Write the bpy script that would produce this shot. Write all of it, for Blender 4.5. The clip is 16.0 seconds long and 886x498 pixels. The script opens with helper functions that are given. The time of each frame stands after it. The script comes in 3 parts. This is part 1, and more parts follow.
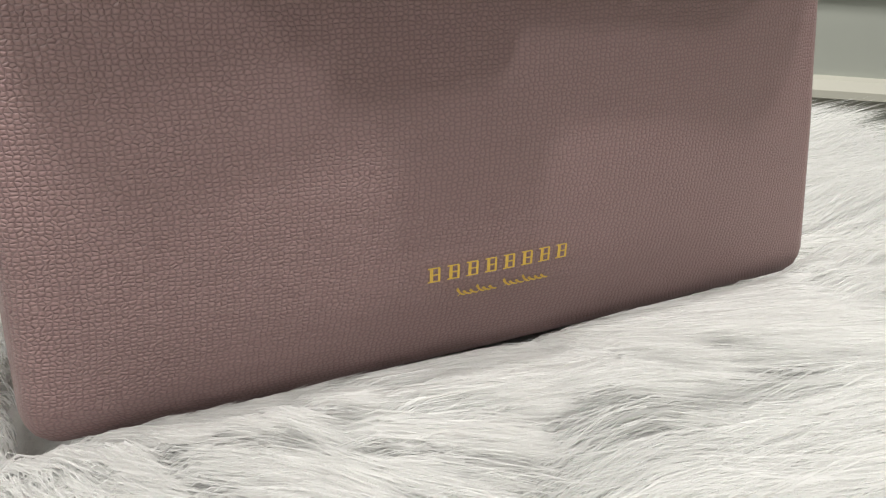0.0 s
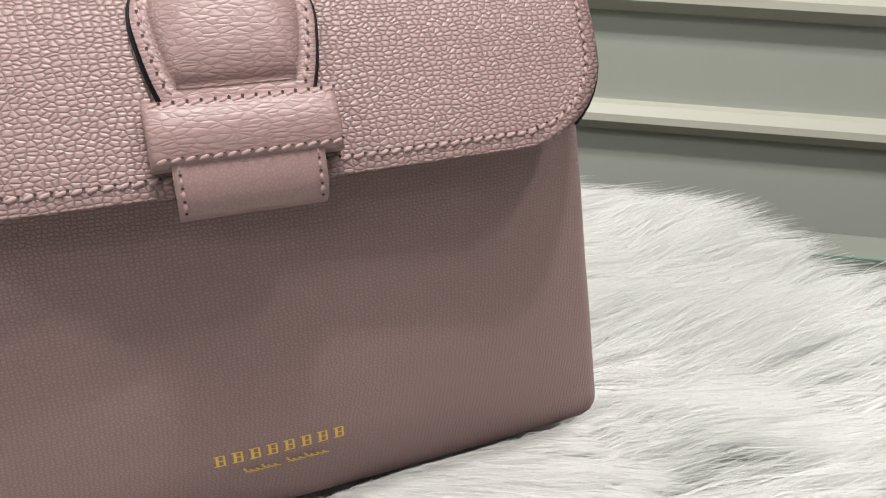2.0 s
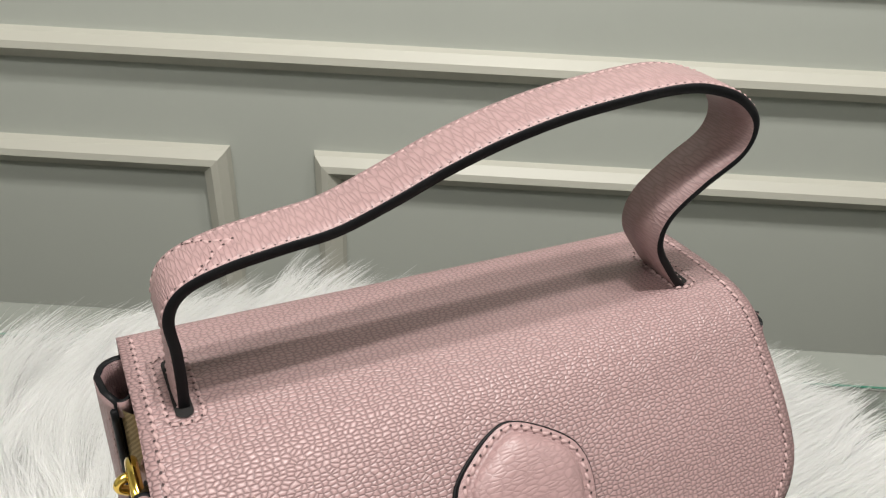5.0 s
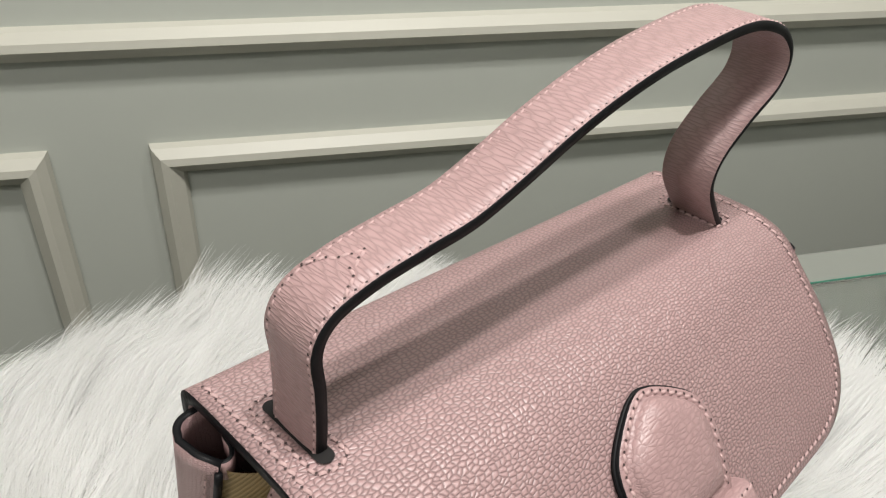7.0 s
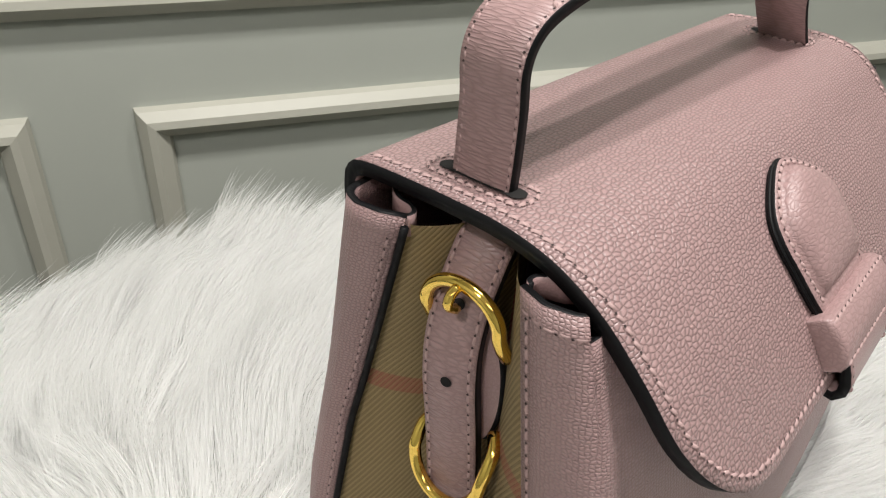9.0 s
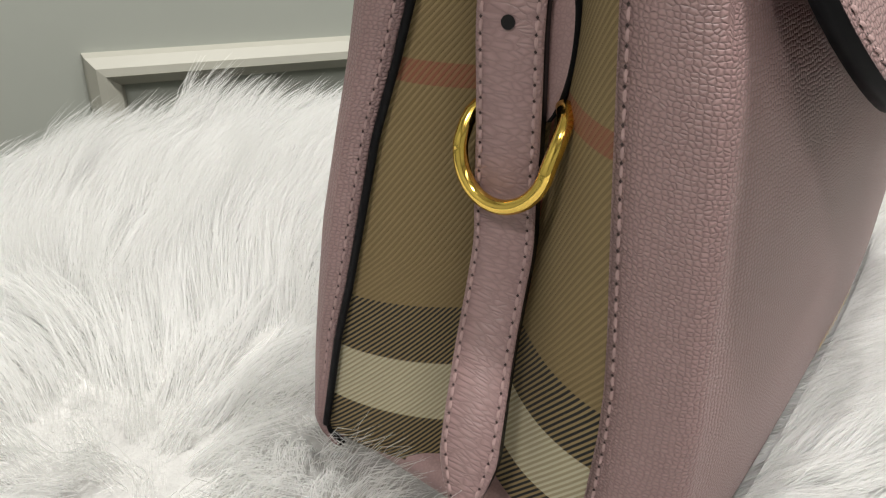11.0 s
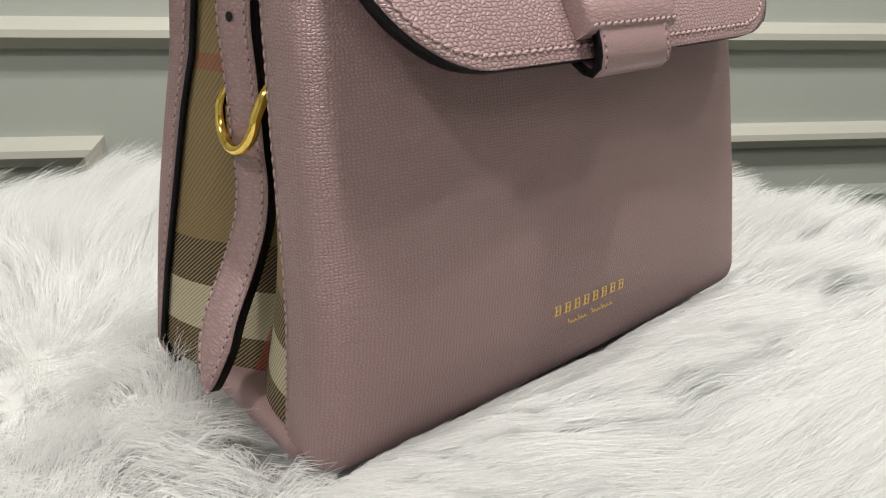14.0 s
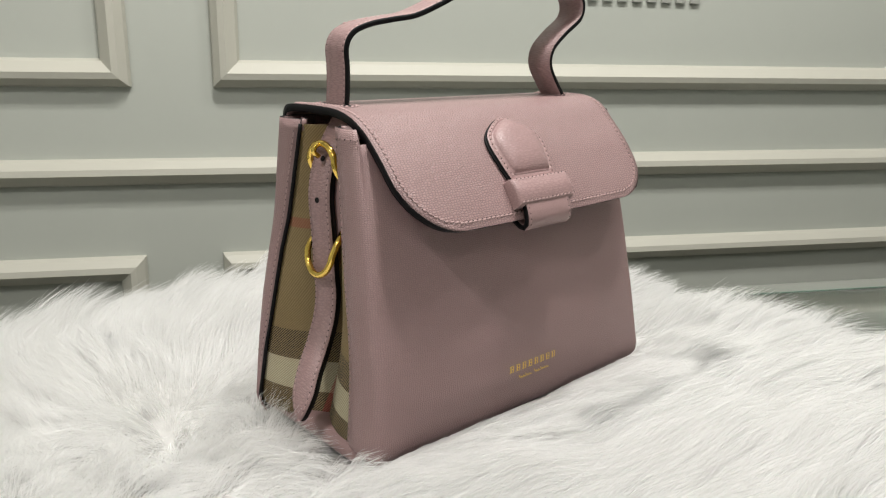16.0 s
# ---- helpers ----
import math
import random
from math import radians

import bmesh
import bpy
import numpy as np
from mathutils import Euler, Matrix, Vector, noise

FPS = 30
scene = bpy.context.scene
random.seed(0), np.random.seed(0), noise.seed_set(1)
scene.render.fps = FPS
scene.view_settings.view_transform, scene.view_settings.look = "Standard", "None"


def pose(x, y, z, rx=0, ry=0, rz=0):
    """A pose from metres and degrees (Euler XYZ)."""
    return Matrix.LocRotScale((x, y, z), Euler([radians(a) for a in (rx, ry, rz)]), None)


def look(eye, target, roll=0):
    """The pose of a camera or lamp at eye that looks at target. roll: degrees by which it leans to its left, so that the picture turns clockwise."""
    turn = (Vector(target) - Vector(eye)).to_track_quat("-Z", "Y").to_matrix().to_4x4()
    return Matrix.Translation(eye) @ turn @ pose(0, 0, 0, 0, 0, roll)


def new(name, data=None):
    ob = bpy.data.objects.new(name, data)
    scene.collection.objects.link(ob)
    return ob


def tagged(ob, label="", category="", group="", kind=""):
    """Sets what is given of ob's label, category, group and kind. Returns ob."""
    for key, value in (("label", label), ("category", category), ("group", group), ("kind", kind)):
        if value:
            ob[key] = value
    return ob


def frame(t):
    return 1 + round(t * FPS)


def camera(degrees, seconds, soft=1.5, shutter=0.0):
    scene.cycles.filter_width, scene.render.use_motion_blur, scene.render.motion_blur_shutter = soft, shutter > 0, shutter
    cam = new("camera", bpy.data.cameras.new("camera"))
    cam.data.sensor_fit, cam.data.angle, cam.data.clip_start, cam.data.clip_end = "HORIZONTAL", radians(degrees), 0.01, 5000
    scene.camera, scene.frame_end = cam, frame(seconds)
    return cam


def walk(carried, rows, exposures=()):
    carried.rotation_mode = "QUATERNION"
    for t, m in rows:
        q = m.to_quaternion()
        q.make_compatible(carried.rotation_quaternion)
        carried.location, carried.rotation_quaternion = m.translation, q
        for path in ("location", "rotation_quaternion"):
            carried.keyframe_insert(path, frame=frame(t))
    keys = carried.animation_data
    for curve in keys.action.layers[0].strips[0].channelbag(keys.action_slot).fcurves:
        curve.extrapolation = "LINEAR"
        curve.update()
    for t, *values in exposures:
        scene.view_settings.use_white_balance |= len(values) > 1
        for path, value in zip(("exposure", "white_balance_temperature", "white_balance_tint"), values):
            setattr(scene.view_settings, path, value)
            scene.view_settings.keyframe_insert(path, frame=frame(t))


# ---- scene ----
cam = camera(60.0, 16.0, soft=1.2)
PATH = [
    (0, (0.0224, -0.1745, 0.1442), (0.0983, -0.0167, 0.0476), 2.74),
    (0.5, (0.0521, -0.1801, 0.1481), (0.1253, -0.0229, 0.0485), 1.83),
    (1, (0.0811, -0.1926, 0.1560), (0.1528, -0.0355, 0.0551), 1.40),
    (1.5, (0.0997, -0.2124, 0.1906), (0.1680, -0.0544, 0.0887), 1.32),
    (2, (0.0957, -0.2082, 0.2321), (0.1625, -0.0497, 0.1301), 1.96),
    (2.5, (0.0836, -0.1907, 0.2619), (0.1517, -0.0320, 0.1610), 2.34),
    (3, (0.0687, -0.1740, 0.2996), (0.1388, -0.0182, 0.1957), 2.72),
    (3.5, (0.0508, -0.1553, 0.3211), (0.1231, -0.0021, 0.2148), 2.98),
    (4, (0.0319, -0.1351, 0.3462), (0.1077, 0.0152, 0.2382), 3.02),
    (4.5, (0.0235, -0.1213, 0.3700), (0.1018, 0.0272, 0.2613), 2.84),
    (5, (0.0151, -0.1139, 0.3777), (0.0956, 0.0328, 0.2681), 2.70),
    (5.2, (0.0102, -0.1101, 0.3791), (0.0918, 0.0357, 0.2692), 2.77),
    (7.3, (-0.0622, -0.0387, 0.3627), (0.0591, 0.0713, 0.2477), 3.15),
    (7.5, (-0.0702, -0.0397, 0.3596), (0.0512, 0.0706, 0.2451), 2.72),
    (8, (-0.0898, -0.0348, 0.3486), (0.0322, 0.0740, 0.2334), 2.42),
    (8.2, (-0.0988, -0.0317, 0.3403), (0.0240, 0.0754, 0.2244), 2.66),
    (10.3, (-0.1417, -0.0225, 0.2418), (-0.0028, 0.0753, 0.1364), 4.31),
    (10.5, (-0.1442, -0.0209, 0.2296), (-0.0042, 0.0760, 0.1246), 4.47),
    (11, (-0.1495, -0.0195, 0.1960), (-0.0105, 0.0771, 0.0895), 4.01),
    (11.5, (-0.1544, -0.0205, 0.1661), (-0.0176, 0.0772, 0.0577), 3.59),
    (12, (-0.1594, -0.0409, 0.1525), (-0.0263, 0.0620, 0.0445), 3.25),
    (12.5, (-0.1518, -0.0814, 0.1491), (-0.0200, 0.0301, 0.0481), 3.43),
    (13, (-0.1400, -0.1207, 0.1564), (-0.0111, -0.0001, 0.0623), 3.05),
    (13.5, (-0.1245, -0.1526, 0.1691), (0.0006, -0.0238, 0.0810), 2.72),
    (14, (-0.1198, -0.1815, 0.1819), (0.0024, -0.0453, 0.1012), 2.05),
    (14.5, (-0.1403, -0.2097, 0.1986), (-0.0197, -0.0687, 0.1240), 1.42),
    (15, (-0.1794, -0.2442, 0.2156), (-0.0562, -0.1025, 0.1469), 1.13),
    (15.5, (-0.2173, -0.2824, 0.2328), (-0.0902, -0.1409, 0.1711), 1.05),
    (16, (-0.2475, -0.3168, 0.2475), (-0.1174, -0.1752, 0.1927), 1.21),
]
walk(cam, [(t, look(eye, target, roll)) for t, eye, target, roll in PATH])

# ---- light: a shop room with unseen lamps under its ceiling ----
WALL_TURN = -30.0            # the panelled wall's heading
ALONG = Vector((math.cos(radians(WALL_TURN)), math.sin(radians(WALL_TURN)), 0))
OUT = Vector((-ALONG.y, ALONG.x, 0))
WALL_Q = 0.93                # distance of the panelled wall
CEIL_Z = 1.75
FLOOR_Z = -0.95


def room(u, q, z):
    """A place in the room: along the wall, towards it, and up."""
    return ALONG * u + OUT * q + Vector((0, 0, z))


world = bpy.data.worlds.new("world")
world.use_nodes = True
world.node_tree.nodes["Background"].inputs[0].default_value = (0.9, 0.95, 1.0, 1)
world.node_tree.nodes["Background"].inputs[1].default_value = 0.07
scene.world = world
scene.view_settings.exposure = 0.0


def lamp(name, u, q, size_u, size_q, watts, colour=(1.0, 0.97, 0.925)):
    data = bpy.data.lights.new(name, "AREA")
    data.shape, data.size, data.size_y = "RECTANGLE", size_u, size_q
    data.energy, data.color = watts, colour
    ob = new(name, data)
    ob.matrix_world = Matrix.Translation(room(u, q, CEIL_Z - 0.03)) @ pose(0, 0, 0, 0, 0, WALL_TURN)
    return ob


# unseen lamps, placed to suit the shadows of handle and flap
lamp("unseen_ceiling_light", 0.1, 0.14, 0.08, 0.08, 17)
lamp("unseen_ceiling_light", 0.336, -0.002, 0.07, 0.07, 16)
# unseen lamp added to brighten the bag's left side
lamp("unseen_ceiling_light", -1.1, -0.72, 0.18, 0.18, 22)
lamp("unseen_ceiling_light", 1.0, 0.05, 0.14, 0.14, 12)
# wide unseen fill added to brighten the bag's front
lamp("unseen_ceiling_light", 0.0, -1.5, 1.4, 0.5, 8, (1.0, 0.97, 0.93))


# ---- materials ----
def material(name):
    m = bpy.data.materials.new(name)
    m.use_nodes = True
    t = m.node_tree
    return m, t, t.nodes["Principled BSDF"]


def node(t, kind, **sets):
    n = t.nodes.new(kind)
    for key, value in sets.items():
        if key in n.inputs:
            n.inputs[key].default_value = value
    return n


def leather(name, colour, grain, depth, stretch=(1, 1, 1), rough=0.42, order=1.0, soft=0.3, dark=0.3, flat=False, shine=0.45):
    """Grained leather: cells of hide grain, fine creases and slow shifts of tone."""
    m, t, b = material(name)
    co = t.nodes.new("ShaderNodeTexCoord")
    mp = t.nodes.new("ShaderNodeMapping")
    mp.inputs["Scale"].default_value = stretch
    t.links.new(co.outputs["UV" if flat else "Object"], mp.inputs[0])
    warp = node(t, "ShaderNodeTexNoise", Scale=grain * 0.35, Detail=2.0)
    t.links.new(mp.outputs[0], warp.inputs["Vector"])
    add = t.nodes.new("ShaderNodeMixRGB")
    add.blend_type = "ADD"
    add.inputs[0].default_value = 0.7 / grain
    t.links.new(mp.outputs[0], add.inputs[1])
    t.links.new(warp.outputs["Color"], add.inputs[2])
    vor = node(t, "ShaderNodeTexVoronoi", Scale=grain)
    vor.feature = "DISTANCE_TO_EDGE"
    vor.voronoi_dimensions = "2D" if flat else "3D"
    vor.inputs["Randomness"].default_value = order
    t.links.new(add.outputs[0], vor.inputs["Vector"])
    ramp = t.nodes.new("ShaderNodeMapRange")
    ramp.inputs[1].default_value, ramp.inputs[2].default_value = 0.0, soft
    t.links.new(vor.outputs["Distance"], ramp.inputs[0])
    ramp.inputs[3].default_value, ramp.inputs[4].default_value = 1.0, 0.0
    dome = t.nodes.new("ShaderNodeMath")
    dome.operation = "POWER"
    dome.inputs[1].default_value = 2.0
    t.links.new(ramp.outputs[0], dome.inputs[0])
    top = t.nodes.new("ShaderNodeMath")
    top.operation = "SUBTRACT"
    top.inputs[0].default_value = 1.0
    t.links.new(dome.outputs[0], top.inputs[1])
    fine = node(t, "ShaderNodeTexNoise", Scale=grain * 3.0, Detail=3.0)
    t.links.new(mp.outputs[0], fine.inputs["Vector"])
    mix = t.nodes.new("ShaderNodeMath")
    mix.operation = "MULTIPLY_ADD"
    mix.inputs[1].default_value = 0.25
    t.links.new(fine.outputs[0], mix.inputs[0])
    t.links.new(top.outputs[0], mix.inputs[2])
    bump = t.nodes.new("ShaderNodeBump")
    bump.inputs["Strength"].default_value = 1.0
    bump.inputs["Distance"].default_value = depth
    t.links.new(mix.outputs[0], bump.inputs["Height"])
    t.links.new(bump.outputs[0], b.inputs["Normal"])
    slow = node(t, "ShaderNodeTexNoise", Scale=14.0, Detail=3.0)
    t.links.new(co.outputs["Object"], slow.inputs["Vector"])
    tone = t.nodes.new("ShaderNodeMixRGB")
    tone.inputs[1].default_value = (*[c * 0.92 for c in colour], 1)
    tone.inputs[2].default_value = (*[min(1, c * 1.07) for c in colour], 1)
    t.links.new(slow.outputs[0], tone.inputs[0])
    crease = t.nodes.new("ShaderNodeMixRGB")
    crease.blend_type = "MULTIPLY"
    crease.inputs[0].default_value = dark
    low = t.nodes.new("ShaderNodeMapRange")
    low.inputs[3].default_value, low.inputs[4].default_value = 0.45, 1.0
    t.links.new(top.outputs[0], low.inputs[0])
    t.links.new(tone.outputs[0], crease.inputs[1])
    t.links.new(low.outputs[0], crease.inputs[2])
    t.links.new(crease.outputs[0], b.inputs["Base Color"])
    b.inputs["Roughness"].default_value = rough
    b.inputs["Specular IOR Level"].default_value = shine
    return m


PINK = (0.328, 0.213, 0.212)
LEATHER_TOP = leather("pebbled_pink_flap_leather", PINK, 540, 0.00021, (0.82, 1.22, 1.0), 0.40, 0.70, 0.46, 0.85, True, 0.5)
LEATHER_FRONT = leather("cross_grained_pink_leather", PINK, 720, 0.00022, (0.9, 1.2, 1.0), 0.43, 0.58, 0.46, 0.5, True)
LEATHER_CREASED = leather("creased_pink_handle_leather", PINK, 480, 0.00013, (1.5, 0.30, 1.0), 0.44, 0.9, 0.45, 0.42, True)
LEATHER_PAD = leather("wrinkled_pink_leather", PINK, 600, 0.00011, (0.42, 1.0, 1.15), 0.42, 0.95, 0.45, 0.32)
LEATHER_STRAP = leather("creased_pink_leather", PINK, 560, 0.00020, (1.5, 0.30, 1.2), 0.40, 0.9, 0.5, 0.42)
LEATHER_SMOOTH = leather("smooth_pink_leather", PINK, 900, 0.00003, (1, 1, 1), 0.33)


def plain(name, colour, rough, metal=0.0, scale=60.0, spread=0.08, relief=0.0):
    m, t, b = material(name)
    co = t.nodes.new("ShaderNodeTexCoord")
    n = node(t, "ShaderNodeTexNoise", Scale=scale, Detail=5.0)
    t.links.new(co.outputs["Object"], n.inputs["Vector"])
    mix = t.nodes.new("ShaderNodeMixRGB")
    mix.inputs[1].default_value = (*[c * (1 - spread) for c in colour], 1)
    mix.inputs[2].default_value = (*[min(1, c * (1 + spread)) for c in colour], 1)
    t.links.new(n.outputs[0], mix.inputs[0])
    t.links.new(mix.outputs[0], b.inputs["Base Color"])
    b.inputs["Roughness"].default_value, b.inputs["Metallic"].default_value = rough, metal
    if relief:
        bump = t.nodes.new("ShaderNodeBump")
        bump.inputs["Distance"].default_value = relief
        t.links.new(n.outputs[0], bump.inputs["Height"])
        t.links.new(bump.outputs[0], b.inputs["Normal"])
    return m


EDGE = plain("black_edge_paint", (0.006, 0.006, 0.007), 0.5, 0, 400)
EDGE.node_tree.nodes["Principled BSDF"].inputs["Specular IOR Level"].default_value = 0.15
NEEDLE = plain("needle_hole_shade", (0.035, 0.02, 0.02), 0.8, 0, 900)
# near-black colour for the shade inside slots and punched holes
HOLE_SHADE = plain("black_hole_shade", (0.006, 0.005, 0.005), 0.95, 0, 300)
THREAD = plain("pale_thread", (0.39, 0.265, 0.26), 0.75, 0, 900)
GOLD = plain("polished_gold_metal", (0.95, 0.66, 0.16), 0.10, 1.0, 200, 0.03)
FOIL = plain("gold_foil", (0.78, 0.52, 0.09), 0.35, 0.25, 900, 0.2)
WALLPAINT = plain("grey_green_wall_paint", (0.445, 0.465, 0.425), 0.45, 0, 7, 0.03, 0.0004)
# the wall's paint again for mouldings, light put into a paler, warmer colour
TRIM_LIT = plain("lit_trim_paint", (0.47, 0.462, 0.405), 0.45, 0, 9, 0.03)
COUNTERTOP = plain("grey_green_counter_paint", (0.20, 0.21, 0.19), 0.22, 0, 5, 0.04)
SIGNPAINT = plain("pale_grey_sign_paint", (0.33, 0.335, 0.31), 0.5, 0, 30, 0.05)
CEILING = plain("white_ceiling_paint", (0.78, 0.76, 0.72), 0.8, 0, 5, 0.02)
FLOORING = plain("beige_floor_tile", (0.45, 0.42, 0.37), 0.3, 0, 5, 0.06)
FURBASE = plain("fur_hide", (0.50, 0.495, 0.485), 0.9, 0, 260, 0.12, 0.002)


def fur_material():
    m, t, b = material("white_fur")
    info = t.nodes.new("ShaderNodeNewGeometry")
    mix = t.nodes.new("ShaderNodeMixRGB")
    mix.inputs[1].default_value, mix.inputs[2].default_value = (0.86, 0.86, 0.85, 1), (0.94, 0.94, 0.94, 1)
    t.links.new(info.outputs["Random Per Island"], mix.inputs[0])
    t.links.new(mix.outputs[0], b.inputs["Base Color"])
    b.inputs["Roughness"].default_value = 0.7
    b.inputs["Specular IOR Level"].default_value = 0.12
    see = t.nodes.new("ShaderNodeBsdfTranslucent")
    t.links.new(mix.outputs[0], see.inputs[0])
    both = t.nodes.new("ShaderNodeMixShader")
    both.inputs[0].default_value = 0.70
    t.links.new(b.outputs[0], both.inputs[1])
    t.links.new(see.outputs[0], both.inputs[2])
    t.links.new(both.outputs[0], t.nodes["Material Output"].inputs[0])
    return m


FUR = fur_material()


def check_fabric():
    """Woven check: tan ground, dark and light bands and a red line, all in diagonal twill. UV: metres across and up."""
    m, t, b = material("check_fabric")
    uv = t.nodes.new("ShaderNodeUVMap")
    sep = t.nodes.new("ShaderNodeSeparateXYZ")
    t.links.new(uv.outputs[0], sep.inputs[0])

    def math_node(op, a, c):
        n = t.nodes.new("ShaderNodeMath")
        n.operation = op
        for i, v in enumerate((a, c)):
            if isinstance(v, (int, float)):
                n.inputs[i].default_value = v
            else:
                t.links.new(v, n.inputs[i])
        return n.outputs[0]

    u, v = sep.outputs[0], sep.outputs[1]
    diag = math_node("ADD", math_node("MULTIPLY", u, 1.3), v)
    stripe = math_node("SINE", math_node("MULTIPLY", diag, 2 * math.pi / 0.0024), 0)
    thick = t.nodes.new("ShaderNodeMapRange")
    thick.interpolation_type = "SMOOTHSTEP"
    thick.inputs[1].default_value, thick.inputs[2].default_value = -0.35, 0.35
    t.links.new(stripe, thick.inputs[0])

    def band(lo, hi):
        return math_node("MULTIPLY", math_node("GREATER_THAN", v, lo), math_node("LESS_THAN", v, hi))

    def over(under, colour, mask):
        n = t.nodes.new("ShaderNodeMixRGB")
        t.links.new(mask, n.inputs[0])
        if isinstance(under, tuple):
            n.inputs[1].default_value = under
        else:
            t.links.new(under, n.inputs[1])
        n.inputs[2].default_value = colour
        return n.outputs[0]

    ground = over((0.235, 0.170, 0.082, 1), (0.165, 0.118, 0.052, 1), thick.outputs[0])
    dark = math_node("ADD", band(-0.05, 0.0170), band(0.0360, 0.0550))
    c = over(ground, (0.012, 0.011, 0.010, 1), math_node("MULTIPLY", dark, thick.outputs[0]))
    light = band(0.0170, 0.0360)
    c = over(c, (0.46, 0.42, 0.30, 1), math_node("MULTIPLY", light, math_node("SUBTRACT", 1.0, math_node("MULTIPLY", thick.outputs[0], 0.55))))
    c = over(c, (0.22, 0.065, 0.04, 1), math_node("MULTIPLY", band(0.1225, 0.1290), math_node("MULTIPLY_ADD", thick.outputs[0], 0.25)))
    upright = math_node("MULTIPLY", math_node("GREATER_THAN", u, 0.0425), math_node("LESS_THAN", u, 0.0475))
    c = over(c, (0.25, 0.03, 0.03, 1), math_node("MULTIPLY", upright, math_node("MULTIPLY_ADD", thick.outputs[0], 0.25)))
    t.links.new(c, b.inputs["Base Color"])
    b.inputs["Roughness"].default_value = 0.85
    bump = t.nodes.new("ShaderNodeBump")
    bump.inputs["Distance"].default_value = 0.00012
    t.links.new(thick.outputs[0], bump.inputs["Height"])
    t.links.new(bump.outputs[0], b.inputs["Normal"])
    return m


CHECK = check_fabric()


def glass_material():
    m, t, b = material("green_edged_glass")
    b.inputs["Base Color"].default_value = (0.98, 0.995, 0.99, 1)
    b.inputs["Roughness"].default_value = 0.02
    b.inputs["Transmission Weight"].default_value = 1.0
    b.inputs["IOR"].default_value = 1.5
    return m


GLASS = glass_material()
GLASS_EDGE = plain("green_glass_edge", (0.02, 0.13, 0.085), 0.15, 0, 40, 0.1)

# ---- mesh helpers; the bag is described in decimetres ----
D = 0.1


def solid(name, parent=None, label="", mats=(), verts=(), faces=(), smooth=True, uvs=None, fmats=None, scale=D):
    """One mesh object under a thing."""
    me = bpy.data.meshes.new(name)
    off = parent.location if parent else Vector((0, 0, 0))
    if parent and parent.parent:
        off = off + parent.parent.location
    me.from_pydata([tuple(Vector(v) * scale - off) for v in verts], [], faces)
    for m in mats:
        me.materials.append(m)
    if smooth:
        me.polygons.foreach_set("use_smooth", [True] * len(me.polygons))
    if fmats:
        me.polygons.foreach_set("material_index", fmats)
    if uvs:
        layer = me.uv_layers.new(name="UVMap")
        for loop in me.loops:
            layer.data[loop.index].uv = uvs[loop.vertex_index]
    me.update()
    ob = new(name, me)
    if parent:
        ob.parent = parent
    if label:
        tagged(ob, label)
    return ob


def grid_faces(rows, cols, flip=False):
    out = []
    for i in range(rows - 1):
        for j in range(cols - 1):
            a = i * cols + j
            f = (a, a + 1, a + cols + 1, a + cols)
            out.append(f[::-1] if flip else f)
    return out


def thicken(ob, thickness, rim=1, offset=-1.0):
    """Gives a sheet its thickness, with the rim in the second material."""
    mod = ob.modifiers.new("thickness", "SOLIDIFY")
    mod.thickness, mod.offset, mod.use_rim, mod.material_offset_rim = thickness * D, offset, True, rim
    return ob


def table(points, x):
    xs, ys = zip(*points)
    return float(np.interp(x, xs, ys))


def smooth_path(points, n):
    """A soft curve through points, in n even steps."""
    p = np.array(points, float)
    k = np.linspace(0, 1, len(p))
    m = np.gradient(p, k, axis=0)
    out = []
    for s in np.linspace(0, 1, n):
        i = min(int(s * (len(p) - 1)), len(p) - 2)
        h = k[i + 1] - k[i]
        f = (s - k[i]) / h
        a, b, c, d = 2*f**3 - 3*f**2 + 1, f**3 - 2*f**2 + f, -2*f**3 + 3*f**2, f**3 - f**2
        out.append(a * p[i] + b * h * m[i] + c * p[i + 1] + d * h * m[i + 1])
    return np.array(out)


def tube(points, radius, sides=10, closed=False, taper=None):
    """Vertices and faces of a round bar along points."""
    p = np.array(points, float)
    verts, faces, n = [], [], len(p)
    tang = np.roll(p, -1, 0) - np.roll(p, 1, 0) if closed else np.gradient(p, axis=0)
    side = Vector((0, 0, 1))
    for i in range(n):
        w = Vector(tang[i]).normalized()
        if abs(w.dot(side)) > 0.95:
            side = Vector((0, 1, 0))
        u = (side - w * side.dot(w)).normalized()
        v = w.cross(u)
        side = u
        r = radius * (taper[i] if taper else 1)
        for k in range(sides):
            a = 2 * math.pi * k / sides
            verts.append(tuple(Vector(p[i]) + (u * math.cos(a) + v * math.sin(a)) * r))
    for i in range(n if closed else n - 1):
        for k in range(sides):
            a, b = i * sides + k, i * sides + (k + 1) % sides
            c = ((i + 1) % n) * sides
            faces.append((a, b, c + (k + 1) % sides, c + k))
    if not closed:
        faces.append(tuple(range(sides))[::-1])
        faces.append(tuple((n - 1) * sides + k for k in range(sides)))
    return verts, faces


